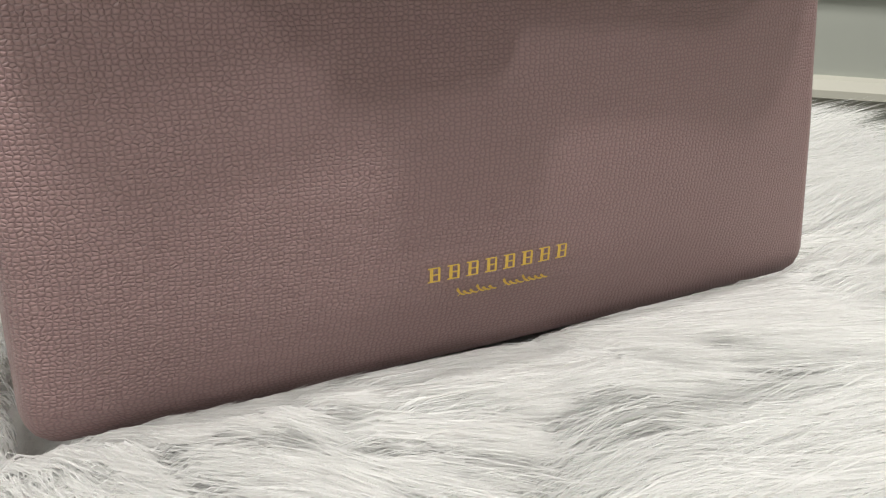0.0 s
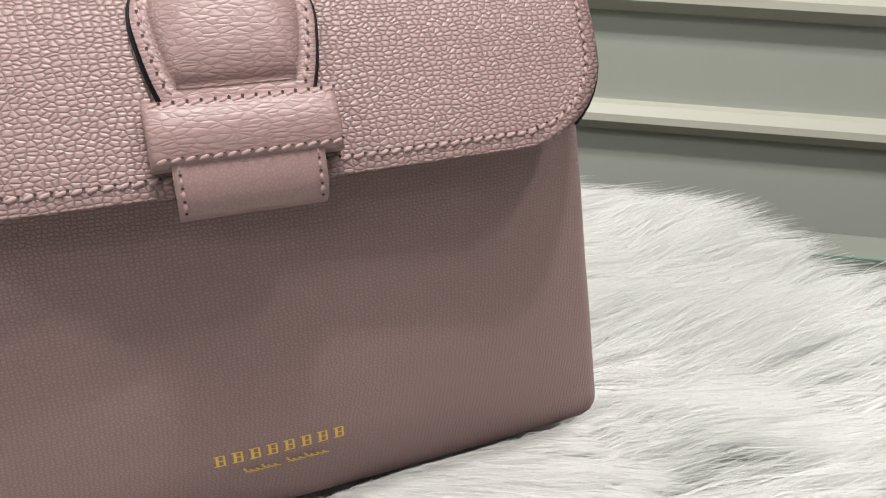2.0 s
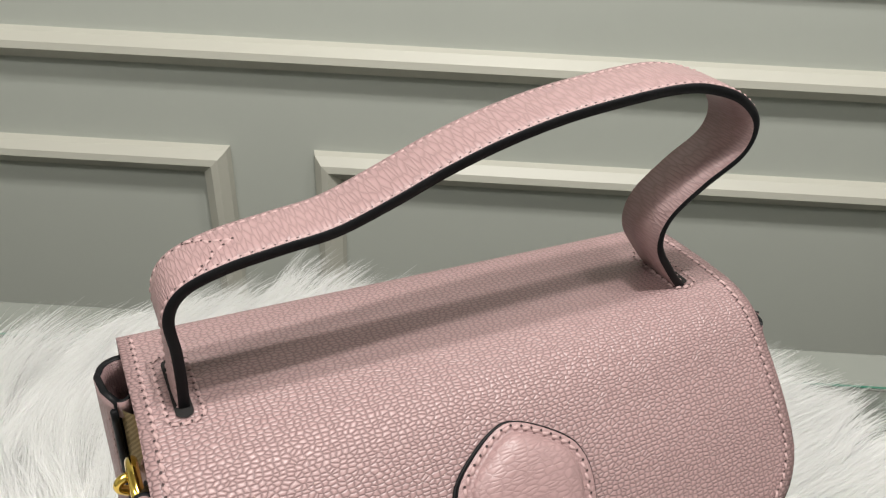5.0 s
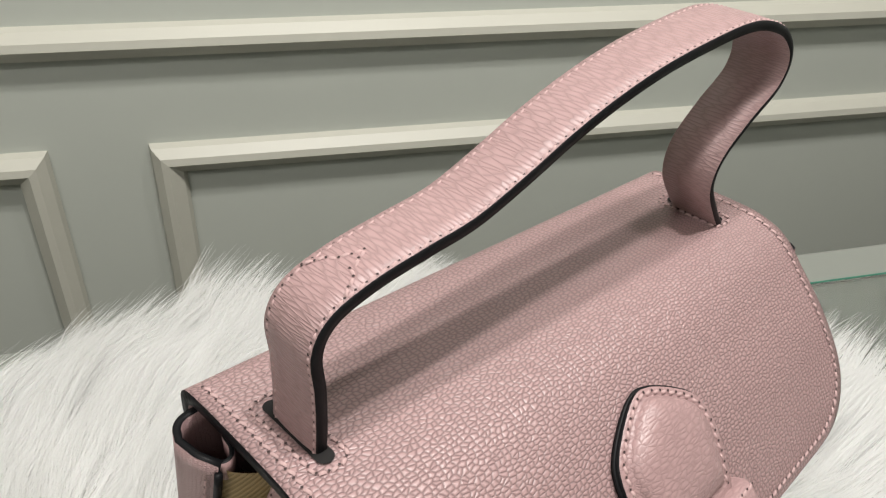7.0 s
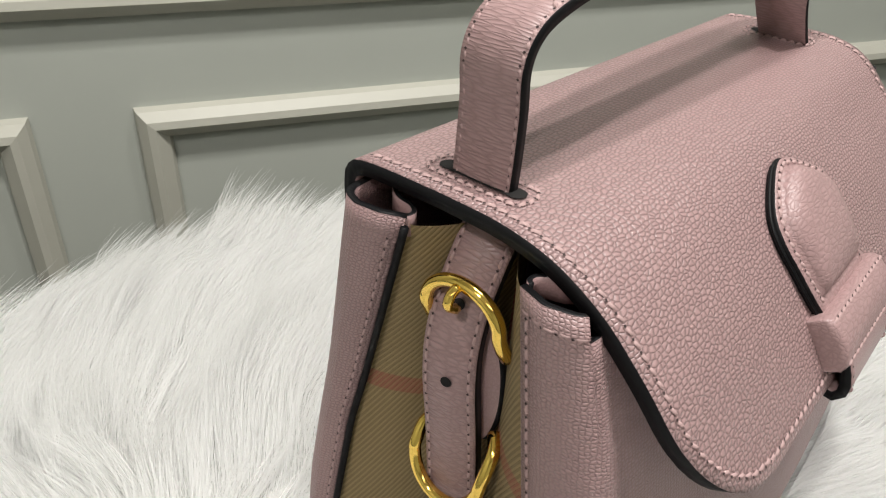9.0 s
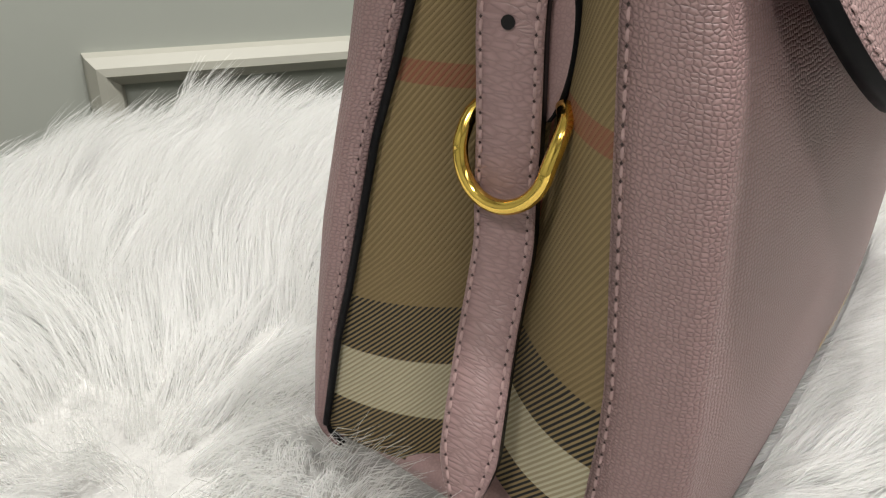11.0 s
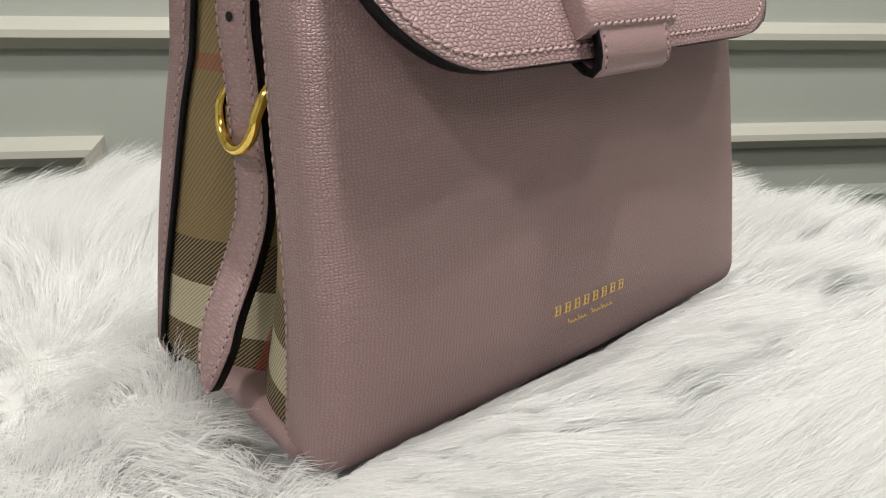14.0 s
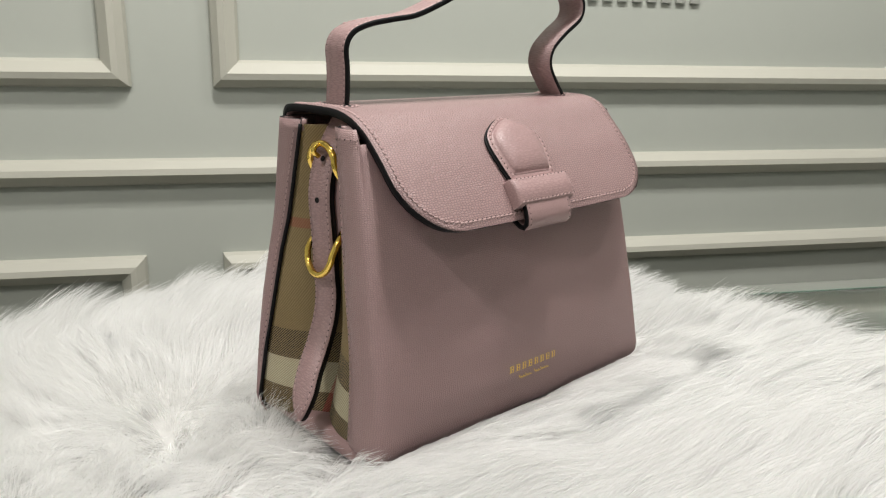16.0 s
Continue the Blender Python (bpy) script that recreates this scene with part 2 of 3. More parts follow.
def stitches(points, normals, step=0.038, length=0.029, width=0.0060, lift=0.001, slant=0.0):
    """Short thread stitches along a line on a surface: vertices and faces of all of them."""
    p = np.array(points, float)
    q = np.array(normals, float)
    seg = np.linalg.norm(np.diff(p, axis=0), axis=1)
    dist = np.r_[0, np.cumsum(seg)]
    verts, faces, mats = [], [], []
    for s in np.arange(step * 0.5, dist[-1], step):
        at = Vector([np.interp(s, dist, p[:, k]) for k in range(3)])
        nn = Vector([np.interp(s, dist, q[:, k]) for k in range(3)]).normalized()
        ahead = Vector([np.interp(s + 0.01, dist, p[:, k]) - np.interp(s - 0.01, dist, p[:, k]) for k in range(3)]).normalized()
        cross = nn.cross(ahead).normalized()
        ahead = (ahead + cross * slant).normalized()
        cross = nn.cross(ahead).normalized()
        base = len(verts)
        for f, h, w in ((-0.5, -0.004, 0.6), (-0.25, lift, 1.0), (0.25, lift, 1.0), (0.5, -0.004, 0.6)):
            for g, k in ((-1, -0.4), (0, 0.9), (1, -0.4)):
                verts.append(tuple(at + ahead * (f * length) + cross * (g * width * w) + nn * (h + k * width * 0.8)))
        for i in range(3):
            for j in range(2):
                a = base + i * 3 + j
                faces.append((a, a + 1, a + 4, a + 3))
                mats.append(0)
        # dark diamond on the surface for the shade in each needle hole
        hole, base = at + ahead * (step * 0.5), len(verts)
        for f, g in ((-0.2, 0), (0, -1.0), (0.2, 0), (0, 1.0)):
            verts.append(tuple(hole + ahead * (f * 0.9 * length) + cross * (g * 0.95 * width) + nn * 0.0015))
        faces.append((base, base + 1, base + 2, base + 3))
        mats.append(1)
    return verts, faces, mats


def stitching(parent, lines, name="stitching", label="pale pink saddle stitching", **sets):
    verts, faces, mats = [], [], []
    for pts, nrm in lines:
        v, f, m = stitches(pts, nrm, **sets)
        mats += m
        faces += [tuple(i + len(verts) for i in face) for face in f]
        verts += v
    return tagged(solid(name, parent, label, (THREAD, NEEDLE), verts, faces, fmats=mats), kind="stuff")


# ---- the room ----
def box(name, u0, u1, q0, q1, z0, z1, mat, bevel=0.0, parent=None):
    bm = bmesh.new()
    bmesh.ops.create_cube(bm, size=1.0)
    off = parent.location if parent else Vector((0, 0, 0))
    for v in bm.verts:
        v.co = room(u0 + (u1 - u0) * (v.co.x + 0.5), q0 + (q1 - q0) * (v.co.y + 0.5), z0 + (z1 - z0) * (v.co.z + 0.5)) - off
    if bevel:
        bmesh.ops.bevel(bm, geom=list(bm.edges), offset=bevel, segments=2, affect="EDGES", profile=0.6)
    me = bpy.data.meshes.new(name)
    bm.to_mesh(me)
    bm.free()
    me.materials.append(mat)
    ob = new(name, me)
    if parent:
        ob.parent = parent
    return ob


def structure(ob, label, category):
    return tagged(ob, label, category, kind="structure")


U0, U1, Q0 = -2.0, 2.2, -2.6
structure(box("floor", U0, U1, Q0, WALL_Q, FLOOR_Z - 0.1, FLOOR_Z, FLOORING), "beige stone-tiled shop floor", "floor")
structure(box("ceiling", U0, U1, Q0, WALL_Q, CEIL_Z, CEIL_Z + 0.1, CEILING), "plain white painted ceiling", "ceiling")
wall = structure(box("wall_north", U0, U1, WALL_Q, WALL_Q + 0.1, FLOOR_Z, CEIL_Z, WALLPAINT), "grey-green painted wall with moulded panels", "wall")
structure(box("wall_south", U0, U1, Q0 - 0.1, Q0, FLOOR_Z, CEIL_Z, WALLPAINT), "grey-green painted plain wall", "wall")
structure(box("wall_west", U0 - 0.1, U0, Q0 - 0.1, WALL_Q + 0.1, FLOOR_Z, CEIL_Z, WALLPAINT), "grey-green painted plain wall", "wall")
structure(box("wall_east", U1, U1 + 0.1, Q0 - 0.1, WALL_Q + 0.1, FLOOR_Z, CEIL_Z, WALLPAINT), "grey-green painted plain wall", "wall")


def moulding(name, path, profile, mat, label, closed=False):
    """A moulding with mitred corners: path of (u, z) on the panelled wall, profile of (outwards across, proud)."""
    n, m = len(path), len(profile)
    verts, faces = [], []
    for i in range(n):
        here = Vector(path[i])
        before = Vector(path[i - 1]) if closed or i else here - (Vector(path[1]) - here)
        after = Vector(path[(i + 1) % n]) if closed or i < n - 1 else here + (here - Vector(path[i - 1]))
        d1, d2 = (here - before).normalized(), (after - here).normalized()
        n1, n2 = Vector((-d1.y, d1.x)), Vector((-d2.y, d2.x))
        mid = (n1 + n2).normalized()
        mid /= max(0.3, mid.dot(n1))
        for across, proud in profile:
            p = here + mid * across
            verts.append(tuple(room(p.x, WALL_Q - proud, p.y)))
    for i in range(n if closed else n - 1):
        for k in range(m - 1):
            a, b = i * m + k, ((i + 1) % n) * m + k
            faces.append((a, a + 1, b + 1, b))
    ob = solid(name, None, label, (mat,), verts, faces, smooth=False, scale=1.0)
    return tagged(ob, label, "moulding", kind="structure")


# profile of the panel frames: from the inside of the panel outwards
FRAME = [(0.0, 0.0), (0.003, 0.012), (0.014, 0.024), (0.024, 0.026), (0.040, 0.012), (0.044, 0.0)]
GAP0, GAP1 = -0.275, -0.15
RAIL_L, RAIL_U, PANEL_P = -0.130, 0.035, 0.150
LABEL = "moulded panel frame, wall paint coloured paler as if lit"
for a, b in ((-1.9, GAP0), (GAP1, 1.5)):
    moulding("trim", [(a, -0.85), (a, RAIL_L), (b, RAIL_L), (b, -0.85)], [(-x, y) for x, y in FRAME], TRIM_LIT, LABEL, True)
    moulding("trim", [(a, 1.55), (a, PANEL_P), (b, PANEL_P), (b, 1.55)], FRAME, TRIM_LIT, LABEL, True)
moulding("trim", [(U0, RAIL_U), (U1, RAIL_U)], [(-x, y) for x, y in FRAME], TRIM_LIT, "chair rail across the wall, wall paint coloured paler as if lit")

# faint lettering on the wall, far above
sign = new("wall_sign", None)
sign.location = room(0.6, WALL_Q - 0.004, 0.32)
tagged(sign, "faint grey raised lettering on the wall", "sign")
for k in range(8):
    box("letter_bar", 0.49 + 0.028 * k, 0.508 + 0.028 * k, WALL_Q - 0.006, WALL_Q - 0.001, 0.303, 0.335, SIGNPAINT, 0.0, sign)

# the counter under the fur, and the glass sheet on it
COUNTER_Z = -0.062
counter = new("display_counter", None)
counter.location = room(0.1, 0.0, FLOOR_Z)
tagged(counter, "grey-green painted display counter with a smooth top", "counter")
box("counter_top", -1.6, 1.8, -0.75, 0.46, COUNTER_Z - 0.03, COUNTER_Z - 0.008, COUNTERTOP, 0.002, counter)
box("counter_body", -1.55, 1.75, -0.70, 0.43, FLOOR_Z, COUNTER_Z - 0.031, COUNTERTOP, 0.004, counter)
glass = box("glass_sheet", -1.5, 1.7, -0.72, 0.405, COUNTER_Z - 0.0075, COUNTER_Z - 0.0005, GLASS, 0.0)
tagged(glass, "clear glass sheet with a green edge on the counter", "glass sheet")
edge = box("glass_edge", -1.5, 1.7, 0.4055, 0.4075, COUNTER_Z - 0.0075, COUNTER_Z - 0.0005, GLASS_EDGE, 0.0)
edge.parent = glass
tagged(edge, "dark green polished glass edge")

# ---- the handbag ----
bag = new("handbag", None)
bag.location = (0.1245, 0.06, 0.0)
tagged(bag, "dusty pink leather handbag with check fabric sides on white fur", "handbag")

MID = 1.245
F_LEFT = [(-0.06, -0.03), (0.05, -0.085), (1.08, -0.02), (1.95, 0.05)]
F_RIGHT = [(-0.06, 2.56), (0.05, 2.60), (0.73, 2.50), (1.33, 2.43), (1.95, 2.44)]
F_Y = [(-0.06, 0.04), (0.03, -0.01), (0.1, -0.02), (0.6, 0.035), (1.08, 0.11), (1.4, 0.17), (1.7, 0.26), (1.95, 0.335)]
F_SEAM = [(-0.06, 0.27), (0.25, 0.27), (0.5, 0.278), (0.65, 0.293), (0.8, 0.318), (1.25, 0.405), (1.93, 0.535)]
B_LEFT = [(-0.06, -0.13), (0.05, -0.165), (0.58, -0.09), (1.29, 0.03), (1.95, 0.055)]
B_Y = [(-0.06, 1.20), (0.03, 1.225), (0.3, 1.26), (0.75, 1.295), (1.3, 1.265), (1.93, 1.19)]
B_SEAM = [(-0.06, 1.17), (0.4, 1.16), (0.58, 1.14), (1.07, 1.12), (1.3, 1.085), (1.93, 0.945)]
TOP = 1.93


def front_row(z):
    """The front panel's line round the front at a height: seam, corner, face, corner, seam."""
    l, r, y, s = table(F_LEFT, z), table(F_RIGHT, z), table(F_Y, z), table(F_SEAM, z)
    c = 0.075
    low = max(0.0, 0.05 - z) / 0.11
    out = [(l + 0.012 + 0.05 * low, s), (l - 0.012 + 0.05 * low, s - 0.08), (l - 0.01 + 0.04 * low, y + c + 0.03)]
    for k in range(1, 7):
        a = math.pi / 2 * k / 7
        out.append((l + c - c * math.cos(a), y + c - c * math.sin(a)))
    for k in range(33):
        f = k / 32
        bulge = 0.10 * math.sin(math.pi * f) ** 0.7 * table([(-0.06, 0.12), (0.08, 0.3), (0.3, 0.75), (0.6, 0.95), (1.1, 0.9), (1.6, 0.2), (1.95, 0)], z)
        out.append((l + c + (r - l - 2 * c) * f, y - bulge))
    for k in range(6, 0, -1):
        a = math.pi / 2 * k / 7
        out.append((r - c + c * math.cos(a), y + c - c * math.sin(a)))
    out += [(r + 0.01, y + c + 0.03), (r + 0.012, s - 0.08), (r - 0.012, s)]
    return out


def seam_inset(z):
    return 0.004 + 0.032 * min(1.0, max(0.0, z) / 1.3)


def back_row(z):
    l, y, s = table(B_LEFT, z), table(B_Y, z), table(B_SEAM, z)
    r = 2 * MID - l
    c = min(0.075, (y - s) * 0.45)
    i = seam_inset(z)
    out = [(l + i, s), (l + 0.004, s + (y - s) * 0.3), (l - 0.008, y - c - 0.01)]
    for k in range(1, 7):
        a = math.pi / 2 * k / 7
        out.append((l + c - c * math.cos(a), y - c + c * math.sin(a)))
    for k in range(17):
        f = k / 16
        out.append((l + c + (r - l - 2 * c) * f, y + 0.04 * math.sin(math.pi * f)))
    for k in range(6, 0, -1):
        a = math.pi / 2 * k / 7
        out.append((r - c + c * math.cos(a), y - c + c * math.sin(a)))
    out += [(r + 0.008, y - c - 0.01), (r - 0.004, s + (y - s) * 0.3), (r - i, s)]
    lean = -0.075 * (max(0.0, z) / TOP) ** 2
    return [(px, py + lean * max(0.0, px - 0.3)) for px, py in out]


ZS = [-0.06, -0.03, 0.0, 0.03, 0.06, 0.1, 0.16] + [0.16 + (TOP - 0.16) * k / 26 for k in range(1, 27)]


def wrapped(name, row, label, flip):
    verts = []
    for z0 in ZS:
        z = z0
        line = row(z)
        sag = 0.045 if z <= 0.0 else 0.0
        drop = 0.085 * max(0.0, z - 1.5) / 0.43 if not flip else 0.0
        for n, (x, y) in enumerate(line):
            z = z0 - (drop if 6 < n < len(line) - 7 else 0.0)
            verts.append((x, y + (sag * (1 if not flip else -1) * (-z / 0.06) if z < 0 else 0), z))
    uvs = []
    for z in ZS:
        line, run = row(z), 0.0
        for k, p in enumerate(line):
            run += math.hypot(p[0] - line[k - 1][0], p[1] - line[k - 1][1]) if k else 0.0
            uvs.append((run * D, z * D))
    ob = solid(name, bag, label, (LEATHER_FRONT, EDGE), verts, grid_faces(len(ZS), len(row(0.5)), flip), uvs=uvs)
    return thicken(ob, 0.024 if flip else 0.022)


front = wrapped("front_panel", front_row, "dusty pink fine-grained leather front", False)
back = wrapped("back_panel", back_row, "dusty pink fine-grained leather back", True)


def gusset(side):
    """The folded check fabric side between front and back."""
    verts, uvs = [], []
    zs = [0.0 + 1.9 * k / 30 for k in range(31)]
    for z in zs:
        s, e = table(F_SEAM, z), table(B_SEAM, z)
        ls, le = table(F_LEFT, z) + 0.03, table(B_LEFT, z) + 0.018 + seam_inset(z)
        fold_y = table([(0, 0.66), (0.7, 0.74), (1.9, 0.74)], z)
        fold_x = table([(0.0, 0.05), (0.25, 0.14), (0.7, 0.29), (1.3, 0.36), (1.9, 0.45)], z)
        length, last = 0.0, None
        for k in range(25):
            f = k / 24
            if f < 0.5:
                g = f * 2
                x, y = ls + (fold_x - ls) * g ** 1.15 - 0.03 * math.sin(math.pi * g), s + (fold_y - s) * (g ** 0.9)
            else:
                g = (1 - f) * 2
                x, y = le + (fold_x - le) * g ** 1.15 - 0.03 * math.sin(math.pi * g), e + (fold_y - e) * (g ** 0.9)
            if last:
                length += math.hypot(x - last[0], y - last[1])
            last = (x, y)
            verts.append((x if side < 0 else 2 * MID - x, y, z))
            uvs.append((length * D, z * D))
    return solid("gusset", bag, "tan check twill fabric side panel", (CHECK,), verts, grid_faces(31, 25, side < 0), uvs=uvs)


gusset(-1)
gusset(1)
v, f = tube([(table(B_LEFT, z) + seam_inset(z) - 0.002, table(B_SEAM, z) - 0.006, z) for z in np.linspace(0.055, 1.90, 40)], 0.0125, 8)
solid("edge_paint", bag, "black painted raw edge of the seam", (EDGE,), v, f)


def rounded_slab(name, parent, x0, x1, y0, y1, z0, z1, r, mat, label=""):
    bm = bmesh.new()
    bmesh.ops.create_cube(bm, size=1.0)
    for v in bm.verts:
        v.co = Vector((x0 + (x1 - x0) * (v.co.x + 0.5), y0 + (y1 - y0) * (v.co.y + 0.5), z0 + (z1 - z0) * (v.co.z + 0.5))) * D - parent.location
    bmesh.ops.bevel(bm, geom=list(bm.edges), offset=r * D, segments=4, affect="EDGES", profile=0.5)
    me = bpy.data.meshes.new(name)
    bm.to_mesh(me)
    bm.free()
    me.materials.append(mat)
    me.polygons.foreach_set("use_smooth", [True] * len(me.polygons))
    ob = new(name, me)
    ob.parent = parent
    return tagged(ob, label) if label else ob


rounded_slab("base", bag, -0.075, 2.58, 0.20, 1.22, -0.09, 0.05, 0.06, LEATHER_SMOOTH, "smooth pink leather base")

# flap: profile over the top and down the front
PROFILE = smooth_path([(1.235, 1.80), (1.238, 1.90), (1.225, 1.965), (1.165, 2.003), (0.97, 2.016), (0.78, 2.018), (0.62, 2.012), (0.47, 1.978), (0.34, 1.905),
                       (0.235, 1.812), (0.14, 1.712), (0.05, 1.597), (-0.03, 1.49), (-0.082, 1.41), (-0.10, 1.372)], 141)
P_LEN = np.r_[0, np.cumsum(np.linalg.norm(np.diff(PROFILE, axis=0), axis=1))]
F_X0, F_X1, F_R, F_RL = 0.10, 2.41, 0.30, 0.38


def on_flap(x, s, lift=0.0):
    """A place on the flap: x, the length from its lower edge upwards, and the height above it."""
    d = P_LEN[-1] - s
    y, z = np.interp(d, P_LEN, PROFILE[:, 0]), np.interp(d, P_LEN, PROFILE[:, 1])
    y2, z2 = np.interp(d + 0.02, P_LEN, PROFILE[:, 0]), np.interp(d + 0.02, P_LEN, PROFILE[:, 1])
    y1, z1 = np.interp(d - 0.02, P_LEN, PROFILE[:, 0]), np.interp(d - 0.02, P_LEN, PROFILE[:, 1])
    t = Vector((0, y2 - y1, z2 - z1)).normalized()
    n = Vector((0, t.z, -t.y))
    if n.y > 0 and y < 0.6 or n.z < 0:
        n = -n
    skew = -0.075 * (x - 0.3) * max(0.0, min(1.0, (y - 0.3) / 0.6))
    bow = -0.012 * (1 - ((x - 1.25) / 1.15) ** 2) * max(0, 1 - s / 0.3)
    return (float(x), float(y + skew + n.y * lift), float(z + bow + n.z * lift)), (0, n.y, n.z)


def flap_inset(s, r):
    taper = 0.035 * max(0.0, 1 - s / 0.8)
    return taper + (r - math.sqrt(max(0.0, r ** 2 - (r - s) ** 2)) if s < r else 0.0)


def flap_narrow(s):
    return 0.015 + 0.03 * max(0.0, min(1.0, (s - 0.4) / 0.7))


def make_flap():
    verts, rows = [], []
    ss = [0.0, 0.004, 0.012, 0.025, 0.04, 0.06, 0.085, 0.115, 0.15, 0.19, 0.24, 0.30] + [0.30 + (P_LEN[-1] - 0.30) * k / 50 for k in range(1, 51)]
    cols = 41
    for s in ss:
        i, j = flap_inset(s, F_RL), flap_inset(s, F_R)
        for k in range(cols):
            e = flap_narrow(s)
            verts.append(on_flap(F_X0 + i + e + (F_X1 - F_X0 - i - j - e) * k / (cols - 1), s)[0])
    uvs = [(verts[r * cols + k][0] * D, s * D) for r, s in enumerate(ss) for k in range(cols)]
    ob = solid("flap", bag, "pebbled pink leather flap with black painted edges", (LEATHER_TOP, EDGE), verts, grid_faces(len(ss), cols), uvs=uvs)
    thicken(ob, 0.05)
    border = [verts[r * cols + cols - 1] for r in range(5, len(ss) - 8)]
    v, f = tube([(x, y + 0.006, z - 0.012) for x, y, z in border], 0.007, 8)
    solid("edge_bead", ob, "glossy black painted edge", (EDGE,), v, f)
    lines, inner = [], 0.045

    def run_in(s, corner):
        r = corner - inner
        bend = r - math.sqrt(max(0.0, r ** 2 - (corner - s) ** 2)) if s < corner else 0.0
        return inner + bend + 0.035 * max(0.0, 1 - s / 0.8)

    steps = np.linspace(inner, 1.55, 60)
    left = [on_flap(F_X0 + run_in(s, F_RL) + flap_narrow(s), s, 0.004) for s in steps]
    right = [on_flap(F_X1 - run_in(s, F_R), s, 0.004) for s in steps]
    low = [on_flap(x, inner, 0.004) for x in np.linspace(F_X0 + F_RL, F_X1 - F_R, 40)]
    for line in (left, right, low):
        lines.append(([q[0] for q in line], [q[1] for q in line]))
    stitching(bag, lines, slant=0.35)
    return ob


flap = make_flap()


# handle slots: flat black sheets for the shade inside, with stitching round them
def slot(x, s0, s1, half):
    ring = []
    for k in range(28):
        a = 2 * math.pi * k / 28
        s = (s0 + s1) / 2 + ((s1 - s0) / 2 - half) * (1 if math.sin(a) > 0 else -1) + half * math.sin(a)
        ring.append((x + half * math.cos(a), s))
    verts = [on_flap(px, ps, 0.006)[0] for px, ps in ring] + [on_flap(x, (s0 + s1) / 2, 0.006)[0]]
    faces = [(k, (k + 1) % 28, 28) for k in range(28)]
    solid("handle_slot", bag, "flat black sheet for the shade inside the handle slot", (HOLE_SHADE,), verts, faces, smooth=False)
    wide = [on_flap(x + (px - x) * 2.0, (s0 + s1) / 2 + (ps - (s0 + s1) / 2) * 1.16, 0.006) for px, ps in ring + ring[:1]]
    stitching(bag, [([w[0] for w in wide], [w[1] for w in wide])], slant=0.2, step=0.034, length=0.024)


SLOT_L, SLOT_R = 0.285, 2.205


def s_at(y):
    return float(P_LEN[-1] - np.interp(-y, -PROFILE[::1, 0], P_LEN))


slot(SLOT_L, s_at(0.69), s_at(0.985), 0.028)
slot(SLOT_R, s_at(0.69), s_at(0.985), 0.028)

# handle: a ribbon through (x, z)
HANDLE = smooth_path([(0.282, 1.96), (0.293, 2.10), (0.296, 2.24), (0.292, 2.37), (0.345, 2.455), (0.47, 2.505), (0.634, 2.535), (0.803, 2.563), (0.98, 2.630), (1.158, 2.708), (1.342, 2.772),
                      (1.535, 2.82), (1.737, 2.85), (1.952, 2.868), (2.10, 2.853), (2.25, 2.796), (2.345, 2.696), (2.325, 2.58), (2.175, 2.47), (2.055, 2.357), (2.035, 2.239), (2.11, 2.112), (2.215, 1.98)], 150)


def handle_frame(i, across, lift):
    p = HANDLE[i]
    t = HANDLE[min(i + 1, len(HANDLE) - 1)] - HANDLE[max(i - 1, 0)]
    t = t / np.linalg.norm(t)
    n = np.array((-t[1], t[0]))
    y = 0.836 - 0.075 * (p[0] - 0.28) + across
    return (p[0] + n[0] * lift, y, p[1] + n[1] * lift), (n[0], 0, n[1])


def make_handle():
    hw, th = 0.104, 0.017
    ring = [(-hw, -th), (-hw, 0.4 * th), (-hw * 0.95, th), (-hw * 0.5, th * 1.25), (0, th * 1.3), (hw * 0.5, th * 1.25), (hw * 0.95, th), (hw, 0.4 * th), (hw, -th), (0, -th)]
    verts, faces, mats = [], [], []
    n = len(HANDLE)
    for i in range(n):
        wide = 1.0 + 0.22 * min(1.0, max(0.0, i - 50) / 40) - 0.30 * max(0.0, i - 105) / 45
        for a, l in ring:
            verts.append(handle_frame(i, a if a < 0 else a * wide, l)[0])
    m = len(ring)
    for i in range(n - 1):
        for k in range(m):
            a, b = i * m + k, i * m + (k + 1) % m
            faces.append((a, b, b + m, a + m))
            mats.append(1 if k in (0, 1, 6, 7) else 0)
    solid("handle", bag, "curved pink leather handle strap with black painted edges", (LEATHER_CREASED, EDGE), verts, faces, fmats=mats, uvs=[(3.6 * i / n * D, a * D) for i in range(n) for a, l in ring])
    lines = []
    for a in (-0.091, 0.082):
        pts = [handle_frame(i, a if a < 0 else a + 0.02 * min(1.0, max(0.0, i - 50) / 40) - 0.03 * max(0.0, i - 105) / 45, 0.0165) for i in range(2, n - 2)]
        lines.append(([p[0] for p in pts], [p[1] for p in pts]))
    # the pointed joints where the handle is doubled
    for i0 in (33, 128):
        for pts in ([(i0 - 3, -0.09), (i0 + 3, 0.0)], [(i0 + 3, 0.0), (i0 - 3, 0.09)]):
            q = [handle_frame(int(round(i0 + (pts[0][0] - i0) + (pts[1][0] - pts[0][0]) * f)), pts[0][1] + (pts[1][1] - pts[0][1]) * f, 0.022) for f in np.linspace(0, 1, 8)]
            lines.append(([p[0] for p in q], [p[1] for p in q]))
    stitching(bag, lines, step=0.034, length=0.025, slant=0.15, width=0.0052, lift=0.002)


make_handle()


# clasp: padded pointed tab, band and tongue
def s_of_z(z):
    front_part = PROFILE[:, 0] < 0.55
    return float(P_LEN[-1] - np.interp(-z, -PROFILE[front_part, 1], P_LEN[front_part]))


TAB_X = 1.215


